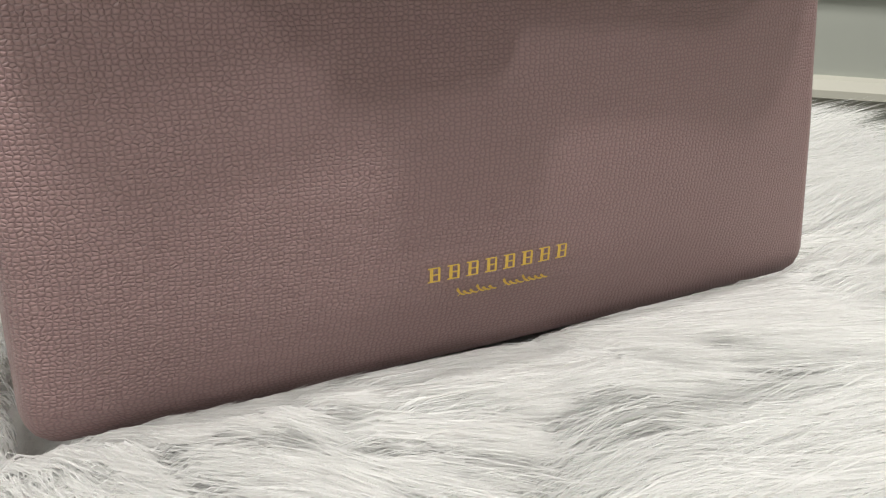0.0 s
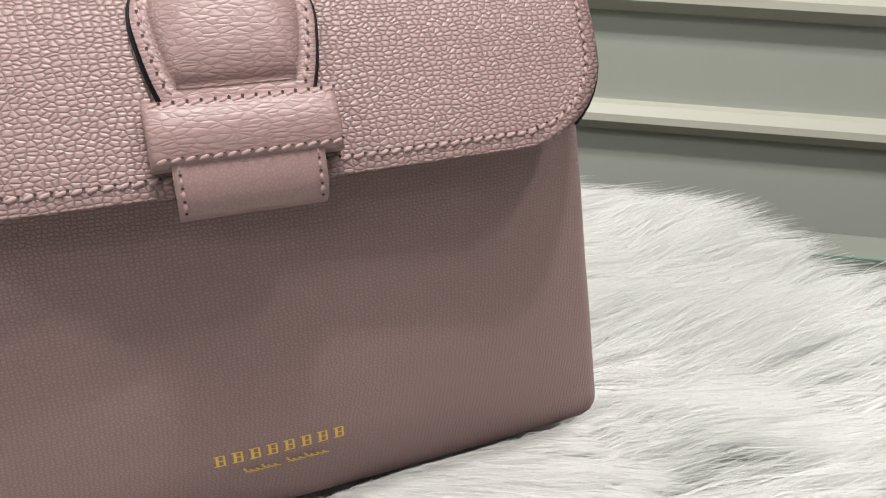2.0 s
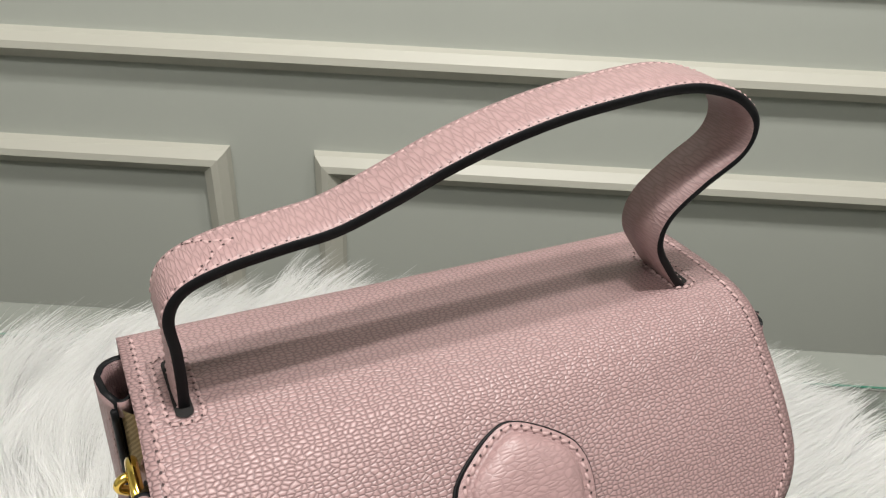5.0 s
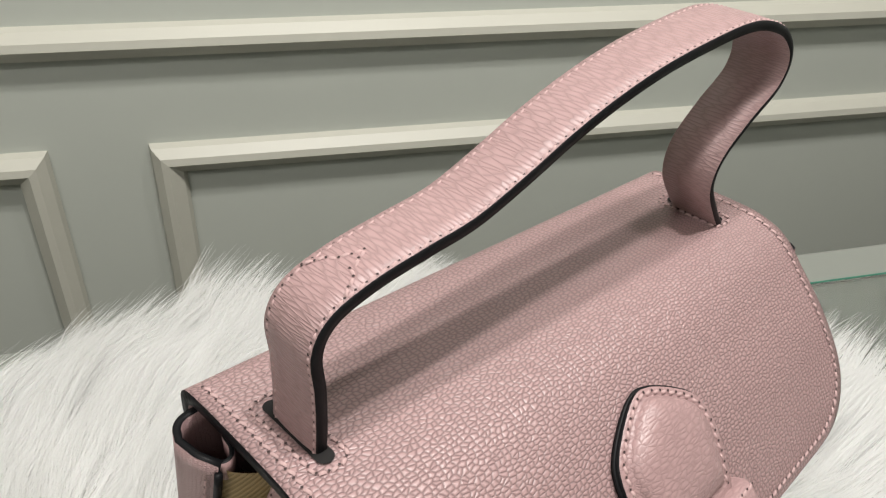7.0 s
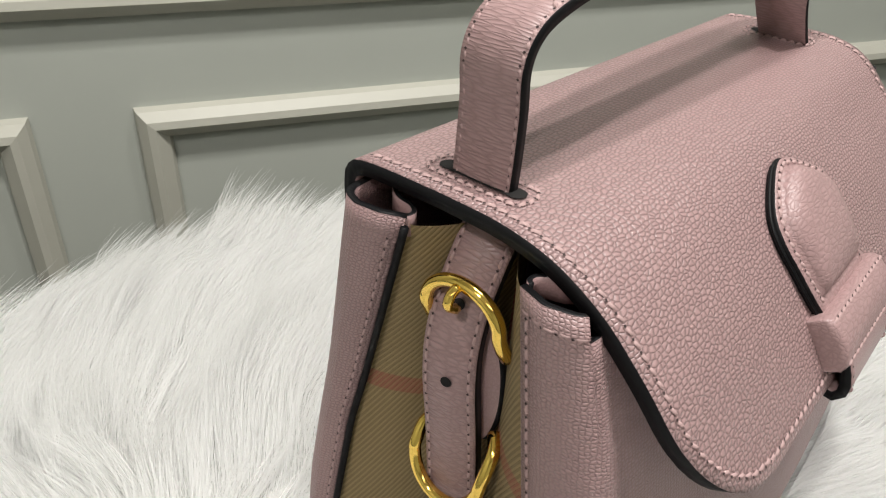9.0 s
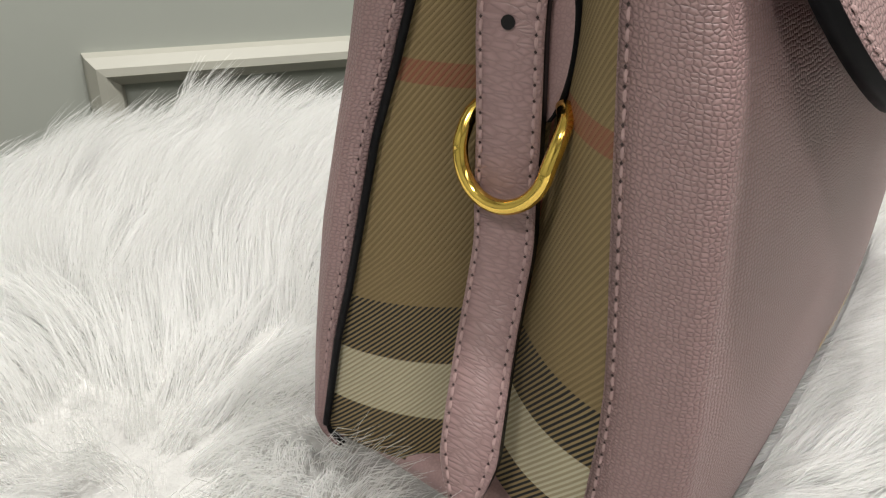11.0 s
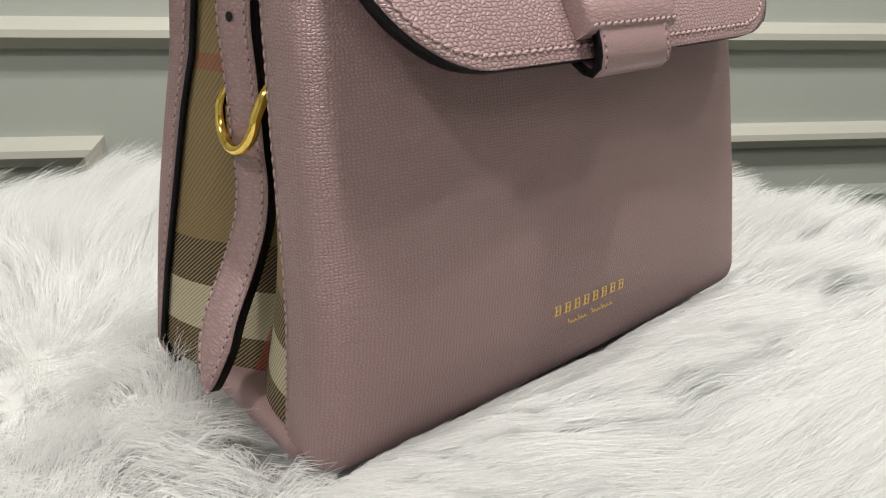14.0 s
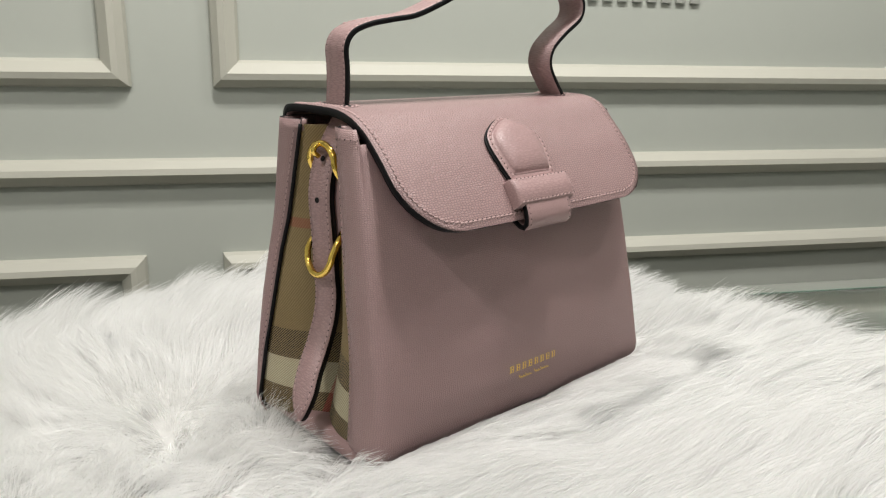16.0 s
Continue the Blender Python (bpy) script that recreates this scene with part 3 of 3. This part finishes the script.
def tab_outline(grow):
    w = 0.252 + grow
    s0, s2 = s_of_z(1.555) - grow, s_of_z(1.908) + grow
    side = smooth_path([(-0.80, 0.0), (-0.90, 0.17), (-0.965, 0.35), (-1.0, 0.53), (-0.93, 0.685), (-0.78, 0.785), (-0.52, 0.885), (-0.26, 0.965), (-0.07, 1.0), (0.0, 1.003)], 24)
    pts = [(w * x, s0 + (s2 - s0) * f) for x, f in side]
    return pts + [(-x, s) for x, s in pts[::-1]][1:]


def padded(name, outline, levels, mats, label, steps=None):
    """A raised pad on the flap: rings of an outline drawn in and lifted."""
    cx = 0.0
    cs = sum(p[1] for p in outline) / len(outline)
    verts, faces, fm, n = [], [], [], len(outline)
    for shrink, lift in levels:
        for x, s in outline:
            verts.append(on_flap(TAB_X + cx + (x - cx) * shrink, cs + (s - cs) * shrink, lift)[0])
    for i in range(len(levels) - 1):
        for k in range(n):
            a, b = i * n + k, i * n + (k + 1) % n
            faces.append((a, b, b + n, a + n))
            fm.append(1 if steps and i in steps else 0)
    verts.append(on_flap(TAB_X + cx, cs, levels[-1][1])[0])
    last = (len(levels) - 1) * n
    for k in range(n):
        faces.append((last + k, last + (k + 1) % n, len(verts) - 1))
        fm.append(0)
    return solid(name, bag, label, mats, verts, faces, fmats=fm)


padded("clasp_tab", tab_outline(0.0), [(1.0, 0.0), (1.0, 0.028), (0.985, 0.034), (0.93, 0.036), (0.86, 0.037), (0.82, 0.030), (0.79, 0.048), (0.7, 0.068), (0.5, 0.079), (0.25, 0.082)],
       (LEATHER_PAD, EDGE), "padded pointed pink leather clasp tab with black edge", (0, 1))
v, f = tube([on_flap(TAB_X + x * 1.008, s, 0.016)[0] for x, s in tab_outline(0.0)], 0.006, 8)
solid("tab_edge", bag, "black painted edge of the clasp tab", (EDGE,), v, f)
ring = [on_flap(TAB_X + x * 0.885, sum(p[1] for p in tab_outline(0)) / len(tab_outline(0)) + (s - sum(p[1] for p in tab_outline(0)) / len(tab_outline(0))) * 0.885, 0.038) for x, s in tab_outline(0.0)]
stitching(bag, [([p[0] for p in ring], [p[1] for p in ring])], slant=0.3, step=0.036, length=0.027)


def strip_over(name, x0, x1, s0, s1, lift, mat, label, puff=0.02):
    """A band lying over the flap, with turned-down ends."""
    verts = []
    xs = [x0, x0, x0 + 0.008] + [x0 + 0.02 + (x1 - x0 - 0.04) * k / 12 for k in range(13)] + [x1 - 0.008, x1, x1]
    down = [0.0, 0.75, 0.95] + [1.0] * 13 + [0.95, 0.75, 0.0]
    rows = [(s1, 0.0), (s1, 0.75), (s1 - 0.006, 0.95)] + [(s1 + (s0 - s1) * f, 1.0 + puff * math.sin(math.pi * f) / lift) for f in np.linspace(0.06, 0.94, 9)] + [(s0 + 0.006, 0.95), (s0, 0.75), (s0, 0.0)]
    for s, g in rows:
        for x, d in zip(xs, down):
            verts.append(on_flap(x, s, lift * min(g, d * max(1, g)))[0])
    return solid(name, bag, label, (mat, EDGE), verts, grid_faces(len(rows), len(xs), True))


S_BT, S_BB = s_of_z(1.570), s_of_z(1.430)
strip_over("clasp_band", TAB_X - 0.262, TAB_X + 0.258, S_BB, S_BT, 0.072, LEATHER_PAD, "pink leather band across the clasp")
lines = []
for s in (S_BT - 0.018, S_BB + 0.018):
    pts = [on_flap(x, s, 0.079) for x in np.linspace(TAB_X - 0.25, TAB_X + 0.25, 20)]
    lines.append(([p[0] for p in pts], [p[1] for p in pts]))
stitching(bag, lines, slant=0.4, step=0.036, length=0.030)


def tongue():
    """The smooth tongue that comes out below the band and folds under the flap."""
    line = [(1.50, -0.060), (1.455, -0.090), (1.41, -0.110), (1.37, -0.122), (1.342, -0.122), (1.326, -0.110), (1.33, -0.09), (1.35, -0.05), (1.38, -0.01)]
    verts = []
    for z, y in line:
        for k in range(13):
            verts.append((TAB_X - 0.212 + 0.41 * k / 12, y, z))
    ob = solid("clasp_tongue", bag, "smooth pink leather clasp tongue", (LEATHER_SMOOTH, EDGE), verts, grid_faces(len(line), 13, True))
    thicken(ob, 0.035, 1, 1.0)
    sides = []
    for x in (-0.193, 0.179):
        sides.append(([(TAB_X + x, y - 0.036, z) for z, y in line[:5]], [(0, -1, 0.2)] * 5))
    stitching(bag, sides, step=0.036, length=0.026)


tongue()

# gold foil marking low on the front: plain shapes
def front_at(x, z, lift=0.0):
    row = front_row(z)
    face = [p for p in row[8:43]]
    y = float(np.interp(x, [p[0] for p in face], [p[1] for p in face]))
    return (x, y - lift, z)


def foil_bar(x0, x1, z0, z1, lean=0.0):
    verts = []
    for z in (z0, z1):
        for k in range(5):
            verts.append(front_at(x0 + (x1 - x0) * k / 4 + lean * (z - z0), z, 0.006))
    solid("foil_mark", bag, "gold foil stamped mark", (FOIL,), verts, grid_faces(2, 5))


def foil_ribbon(x0, x1, z0, waves, high, width):
    """A thin flowing line of foil."""
    verts, n = [], waves * 12
    for i in range(n + 1):
        f = i / n
        a = f * waves * 2 * math.pi
        x = x0 + (x1 - x0) * f + 0.010 * math.sin(a + 0.9)
        z = z0 + high * (0.5 - 0.5 * math.cos(a)) * (1.9 if int(f * waves) in (0, waves // 2) else 1.0)
        for g in (-1, 1):
            verts.append(front_at(x + g * width * 0.5, z + g * width * 0.7, 0.006))
    solid("foil_line", bag, "thin gold foil stamped line", (FOIL,), verts, grid_faces(n + 1, 2))


for k in range(8):
    x = 0.985 + 0.0595 * k
    foil_bar(x + 0.006, x + 0.016, 0.318, 0.362)
    foil_bar(x + 0.031, x + 0.038, 0.321, 0.359)
    foil_bar(x, x + 0.038, 0.317, 0.321)
    foil_bar(x, x + 0.036, 0.359, 0.363)
    foil_bar(x + 0.016, x + 0.031, 0.338, 0.342)
foil_ribbon(1.075, 1.20, 0.254, 6, 0.014, 0.0035)
foil_ribbon(1.225, 1.375, 0.256, 7, 0.014, 0.0035)

# side strap with ring and buckle
STRAP = smooth_path([(-0.216, 0.551, 0.135), (-0.185, 0.575, 0.24), (-0.11, 0.615, 0.40), (0.0, 0.67, 0.55), (0.075, 0.70, 0.70), (0.10, 0.706, 0.85), (0.10, 0.718, 1.0), (0.10, 0.728, 1.15), (0.10, 0.742, 1.3), (0.10, 0.757, 1.446),
                     (0.12, 0.77, 1.58), (0.17, 0.775, 1.72), (0.25, 0.775, 1.86), (0.34, 0.775, 1.98)], 90)


def strap_at(i, across, lift):
    p = Vector(STRAP[i])
    t = Vector(STRAP[min(i + 1, len(STRAP) - 1)] - STRAP[max(i - 1, 0)]).normalized()
    w = Vector((-0.25, 1.0, 0)).normalized()
    w = (w - t * w.dot(t)).normalized()
    n = w.cross(t).normalized()
    if n.x > 0:
        n = -n
    return tuple(p + w * across + n * lift), tuple(n)


def make_strap():
    n, th = len(STRAP), 0.026
    verts, faces, mats = [], [], []
    for i in range(n):
        w = 0.087 * min(1.0, 0.10 + (i / 11.0) ** 0.75) if i < 11 else 0.087
        for a, l in ((-w, -th), (-w, th * 0.7), (-w * 0.92, th), (0, th * 1.3), (w * 0.92, th), (w, th * 0.7), (w, -th)):
            verts.append(strap_at(i, a, l)[0])
    for i in range(n - 1):
        for k in range(7):
            a, b = i * 7 + k, i * 7 + (k + 1) % 7
            faces.append((a, b, b + 7, a + 7))
            mats.append(1 if k in (0, 5) else 0)
    faces.append(tuple(range(7)))
    mats.append(1)
    strap = solid("side_strap", bag, "narrow pink leather strap with pointed end down the side", (LEATHER_STRAP, EDGE), verts, faces, fmats=mats)
    lines = []
    for sign in (-1, 1):
        pts = [strap_at(i, sign * (0.070 if i > 10 else 0.070 * min(1.0, (i / 11.0) ** 0.75)), 0.031) for i in range(2, n)]
        lines.append(([p[0] for p in pts], [p[1] for p in pts]))
    stitching(bag, lines, step=0.040, length=0.028, width=0.0048)
    # the under layer that loops from the buckle to the ring behind the strap
    low, high = int(np.argmin(abs(STRAP[:, 2] - 1.20))), int(np.argmin(abs(STRAP[:, 2] - 1.66)))
    verts, faces, mats, rows = [], [], [], high - low + 1
    for i in range(low, high + 1):
        out = -0.095 - 0.060 * math.sin(math.pi * (i - low) / (rows - 1)) ** 0.7
        for a, l in ((out, -0.075), (out, -0.045), (out + 0.012, -0.040), (0.0, -0.040), (0.0, -0.075)):
            verts.append(strap_at(i, a, l)[0])
    for i in range(rows - 1):
        for k in range(5):
            a, b = i * 5 + k, i * 5 + (k + 1) % 5
            faces.append((a, b, b + 5, a + 5))
            mats.append(1 if k in (0, 1) else 0)
    solid("under_strap", strap, "dark-edged pink leather layer behind the strap", (LEATHER_SMOOTH, EDGE), verts, faces, fmats=mats)
    hole_i = int(np.argmin(np.linalg.norm(STRAP - np.array((0.095, 0.757, 1.446)), axis=1)))
    prong_i = int(np.argmin(np.linalg.norm(STRAP - np.array((0.10, 0.745, 1.725)), axis=1)))
    for i in (hole_i, prong_i):
        c, nn = strap_at(i, 0, 0.0365)
        c, nn = Vector(c), Vector(nn)
        u = nn.cross(Vector((0, 0, 1))).normalized()
        v = nn.cross(u)
        # disc on the strap, blackened for the shade inside the hole
        verts = [tuple(c + (u * math.cos(a) + v * math.sin(a)) * 0.018) for a in np.linspace(0, 2 * math.pi, 17)[:-1]]
        solid("strap_hole", strap, "flat black disc for the shade in a punched hole", (HOLE_SHADE,), verts, [tuple(range(16))], smooth=False)


make_strap()


def gold_ring(name, points, radius, label):
    v, f = tube(points, radius, 14)
    return solid(name, bag, label, (GOLD,), v, f)


pts = [(0.16, 0.82, 1.235), (0.10, 0.850, 1.195)]
for k in range(17):
    a = math.pi * k / 16
    pts.append((0.055 - 0.03 * math.sin(a), 0.715 + 0.132 * math.cos(a), 1.135 - 0.140 * math.sin(a)))
pts += [(0.085, 0.580, 1.195), (0.12, 0.588, 1.235), (0.16, 0.62, 1.26)]
gold_ring("d_ring", smooth_path(pts, 60), 0.021, "polished gold metal d-ring")
pts = [(0.13, 0.865, 1.62)]
for k in range(17):
    a = math.pi * k / 16
    pts.append((0.10 + 0.0 * k, 0.735 + 0.132 * math.cos(a), 1.69 + 0.115 * math.sin(a)))
pts += [(0.11, 0.595, 1.65), (0.14, 0.595, 1.60)]
buckle = gold_ring("buckle", smooth_path(pts, 60), 0.021, "polished gold metal buckle")
v, f = tube(smooth_path([(0.085, 0.745, 1.80), (0.055, 0.745, 1.785), (0.05, 0.745, 1.755), (0.085, 0.745, 1.725)], 12), 0.016, 8)
solid("buckle_prong", buckle, "gold buckle prong", (GOLD,), v, f)

# rolled leather ends at the top of the side strips
for path in ([(0.088, 0.520), (0.10, 0.533), (0.125, 0.530), (0.150, 0.50), (0.165, 0.46), (0.21, 0.42), (0.30, 0.405)],
             [(0.100, 0.965), (0.112, 0.952), (0.135, 0.955), (0.155, 0.985), (0.165, 1.04), (0.21, 1.10), (0.30, 1.13)]):
    for mirror in ((False, True) if path[0][1] < 0.7 else (False,)):
        line = smooth_path(path, 24)
        verts = []
        for z in (1.86, 1.90, 1.930):
            for x, y in line:
                verts.append((x, y, z) if not mirror else (2 * MID + 0.11 - x, y - 0.075, z - 0.045))
        ob = solid("rolled_end", bag, "rolled pink leather end with black edge", (LEATHER_SMOOTH, EDGE), verts, grid_faces(3, 24))
        thicken(ob, 0.014, 1, 0.0)

# stitching down the seams of the side strips
lines = []
zs = np.linspace(0.0, 1.86, 50)
lines.append(([(table(F_LEFT, z) + 0.001, table(F_SEAM, z) - 0.026, z) for z in zs], [(-1, 0, 0)] * 50))
lines.append(([(table(B_LEFT, z) + 0.4 * seam_inset(z), table(B_SEAM, z) + 0.030, z) for z in zs], [(-1, 0, 0)] * 50))
row = front_row(1.87)[:7]
lines.append(([(x - 0.002, y, 1.87) for x, y in row], [(-1, -0.3, 0)] * len(row)))
stitching(bag, lines, step=0.042, length=0.030, width=0.0046)


# ---- the white fur ----
FUR_C = Vector((-0.004, -0.067, 0))
FUR_R = 0.49
STAR = Vector((-0.045, 0.17, 0))


def fur_height(x, y):
    """Height of the hide under the pile: a cushion that falls at its rim."""
    r = math.hypot(x - FUR_C.x, y - FUR_C.y) / FUR_R
    return -0.0145 - 0.0305 * r ** 6 + 0.003 * noise.noise(Vector((x * 9, y * 9, 0.3)))


def make_fur():
    fur = new("fur_rug", None)
    fur.location = (FUR_C.x, FUR_C.y, COUNTER_Z)
    tagged(fur, "round fluffy white long-pile fur rug lying on the counter", "fur rug")
    verts, faces = [], []
    rings, seg = 70, 128
    for i in range(rings + 1):
        r = FUR_R * i / rings
        for k in range(seg):
            a = 2 * math.pi * k / seg
            wob = 1 + 0.04 * noise.noise(Vector((math.cos(a) * 2, math.sin(a) * 2, 1.7))) * i / rings
            x, y = FUR_C.x + r * wob * math.cos(a), FUR_C.y + r * wob * math.sin(a)
            gap = math.hypot(x - min(max(x, -0.01), 0.26), y - min(max(y, 0.0), 0.125))
            verts.append((x, y, max(COUNTER_Z + 0.002, fur_height(x, y) - 0.004 * math.exp(-gap / 0.01)) if i < rings else COUNTER_Z))
    for i in range(rings):
        for k in range(seg):
            a, b = i * seg + k, i * seg + (k + 1) % seg
            faces.append((a, b, b + seg, a + seg))
    hide = solid("hide", fur, "white hide under the pile", (FURBASE,), verts, faces, scale=1.0)
    # pile
    rng = np.random.default_rng(5)
    n = 440000
    r = FUR_R * np.sqrt(rng.random(n))
    a = rng.random(n) * 2 * np.pi
    x, y = FUR_C.x + r * np.cos(a), FUR_C.y + r * np.sin(a)
    # a denser band along the foot of the bag's front
    extra = 60000
    x[:extra], y[:extra] = -0.02 + 0.30 * rng.random(extra), 0.003 - 0.034 * rng.random(extra) ** 1.3
    inside = (x > -0.014) & (x < 0.260) & (y > 0.0025) & (y < 0.126)
    x, y = x[~inside], y[~inside]
    n = len(x)

    def waves(px, py, f, seed):
        g = np.random.default_rng(seed)
        out = np.zeros_like(px)
        for k in range(7):
            d = g.random() * 2 * np.pi
            out += np.sin((px * np.cos(d) + py * np.sin(d)) * f * (0.6 + g.random()) + g.random() * 6.3)
        return out / 3.5

    # tufts: each strand leans to the tip of its tuft
    cell = 0.0115
    cx = (np.floor(x / cell + 0.4 * waves(x, y, 60, 1)) + 0.5) * cell
    cy = (np.floor(y / cell + 0.4 * waves(x, y, 60, 2)) + 0.5) * cell
    rs = np.hypot(cx - STAR.x, cy - STAR.y)
    near = np.exp(-(rs / 0.13) ** 2)
    away_x, away_y = (cx - STAR.x) / (rs + 1e-4), (cy - STAR.y) / (rs + 1e-4)
    rc = np.hypot(cx - FUR_C.x, cy - FUR_C.y) / FUR_R
    out_x, out_y = (cx - FUR_C.x) / (rc * FUR_R + 1e-4), (cy - FUR_C.y) / (rc * FUR_R + 1e-4)
    flow_x, flow_y = 0.75 + 0.2 * waves(cx, cy, 12, 3), -0.35 + 0.24 * waves(cx, cy, 12, 4)
    dx = near * away_x * 1.1 + (1 - near) * (flow_x * 0.8 + out_x * 0.5 * rc ** 2)
    dy = near * away_y * 1.1 + (1 - near) * (flow_y * 0.8 + out_y * 0.5 * rc ** 2)
    still = rs / (rs + 0.045)
    dx, dy = dx * still, dy * still
    # leans away from the bag beside it
    bx, by = np.clip(x, 0.0, 0.25), np.clip(y, 0.0, 0.14)
    gap = np.hypot(x - bx, y - by) + 1e-4
    press = np.where(y < 0.004, 0.10, 0.45) * np.exp(-gap / 0.012)
    dx, dy = dx * (1 - press) + press * (x - bx) / gap * 0.9, dy * (1 - press) + press * (y - by) / gap * 0.9
    inward = np.minimum(dx * (x - bx) / gap + dy * (y - by) / gap, 0.0) * np.exp(-(gap / 0.045) ** 2)
    dx, dy = dx - inward * (x - bx) / gap, dy - inward * (y - by) / gap
    dx += (0.18 + 0.25 * near) * waves(cx, cy, 90, 5) + 0.035 * rng.normal(size=n)
    dy += (0.18 + 0.25 * near) * waves(cx, cy, 90, 6) + 0.035 * rng.normal(size=n)
    length = 0.062 * (0.75 + 0.5 * rng.random(n)) * (1 + 0.18 * waves(cx, cy, 40, 7)) * (1 - 0.4 * press) * (1 - np.where(y < 0.004, 0.45, 0.35) * np.exp(-gap / 0.022))
    rise = 0.78 + 0.16 * waves(cx, cy, 60, 8) + 0.15 * rng.random(n) - 0.1 * press
    tip_x, tip_y = cx + 0.25 * (x - cx), cy + 0.25 * (y - cy)
    # a third of the strands is shorter under-fur that stays out of the tufts
    under = rng.random(n) < 0.42
    tip_x, tip_y = np.where(under, x, tip_x), np.where(under, y, tip_y)
    length = np.where(under, 0.8 * length, length)
    rr = np.hypot(x - FUR_C.x, y - FUR_C.y) / FUR_R
    z = -0.028 - 0.016 * rr ** 4 + (0.002 + 0.0165 * np.clip((0.03 - y) / 0.02, 0.0, 1.0)) * np.exp(-gap / 0.035) + 0.005 * np.exp(-np.hypot(x - 0.25, y + 0.005) / 0.02) + 0.006 * np.exp(-np.hypot(x + 0.022, y - 0.122) / 0.018)
    seg = 4
    t = np.linspace(0, 1, seg)[:, None]
    norm = np.sqrt(dx ** 2 + dy ** 2 + rise ** 2)
    ux, uy, uz = dx / norm, dy / norm, rise / norm
    px = x + t * length * ux * (0.55 + 0.75 * t) + (tip_x - x) * t ** 1.5 * 0.7
    py = y + t * length * uy * (0.55 + 0.75 * t) + (tip_y - y) * t ** 1.5 * 0.7
    pz = z + length * (t * uz * 1.15 - 0.50 * t ** 2.2 * (0.6 + 0.4 * np.hypot(ux, uy)))
    pz = np.maximum(pz, COUNTER_Z + 0.001)
    bend = 0.004 * waves(cx, cy, 70, 9) * t ** 2
    px, py = px + bend * uy, py - bend * ux
    wig = 0.0003 * np.sin(t * 5 + rng.random(n) * 6.3)
    px, py = px + wig * uy, py - wig * ux
    # strands stay outside the bag
    belly = 0.005 * np.sqrt(np.maximum(0.0, np.sin(np.pi * np.clip(px / 0.256, 0.0, 1.0))))
    beside = (px > -0.010) & (px < 0.262) & (y < 0.004)
    front_y = np.where(beside, np.where(pz > -0.004, -0.003 - belly, 0.003), 1.0)
    side_x = np.where((x < -0.012) & (y > 0.004) & (y < 0.128), -0.0145 - 0.002 * rng.random(n), 1.0)
    # pressed flat under the foot of the bag
    top = 0.0005 + 0.004 * rng.random(n) + 0.006 * np.exp(-np.hypot(px - 0.252, py + 0.005) / 0.015) + 0.55 * np.maximum(0.0, front_y - py)
    pz = np.where(beside, np.minimum(pz, top + 0.12 * np.maximum(0.0, pz - top)), pz)
    py, px = np.minimum(py, front_y), np.minimum(px, side_x)
    turn = rng.random(n) * np.pi
    wx, wy, wz = np.cos(turn) * uy - 0 * ux, -np.cos(turn) * ux, np.sin(turn) * 0.6
    width = 0.00040 * (0.7 + 0.7 * rng.random(n)) * np.array([1.0, 1.0, 0.72, 0.12])[:, None]
    left = np.stack([px - wx * width, py - wy * width, pz - wz * width], -1)
    right = np.stack([px + wx * width, py + wy * width, pz + wz * width], -1)
    v = np.stack([left, right], 1).reshape(seg * 2, n, 3).transpose(1, 0, 2)
    v = v - np.array(fur.location)
    base = (np.arange(n) * seg * 2)[:, None, None]
    quad = np.array([[2 * i, 2 * i + 1, 2 * i + 3, 2 * i + 2] for i in range(seg - 1)])[None]
    f = (base + quad).reshape(-1, 4)
    me = bpy.data.meshes.new("fur")
    me.vertices.add(n * seg * 2)
    me.vertices.foreach_set("co", v.reshape(-1).astype(np.float32))
    me.loops.add(len(f) * 4)
    me.loops.foreach_set("vertex_index", f.reshape(-1).astype(np.int32))
    me.polygons.add(len(f))
    me.polygons.foreach_set("loop_start", (np.arange(len(f)) * 4).astype(np.int32))
    me.polygons.foreach_set("loop_total", np.full(len(f), 4, np.int32))
    me.polygons.foreach_set("use_smooth", np.ones(len(f), bool))
    me.materials.append(FUR)
    me.update()
    ob = new("fur", me)
    ob.parent = fur
    tagged(ob, "long soft white fur strands in loose tufts", kind="stuff")
    return fur


make_fur()
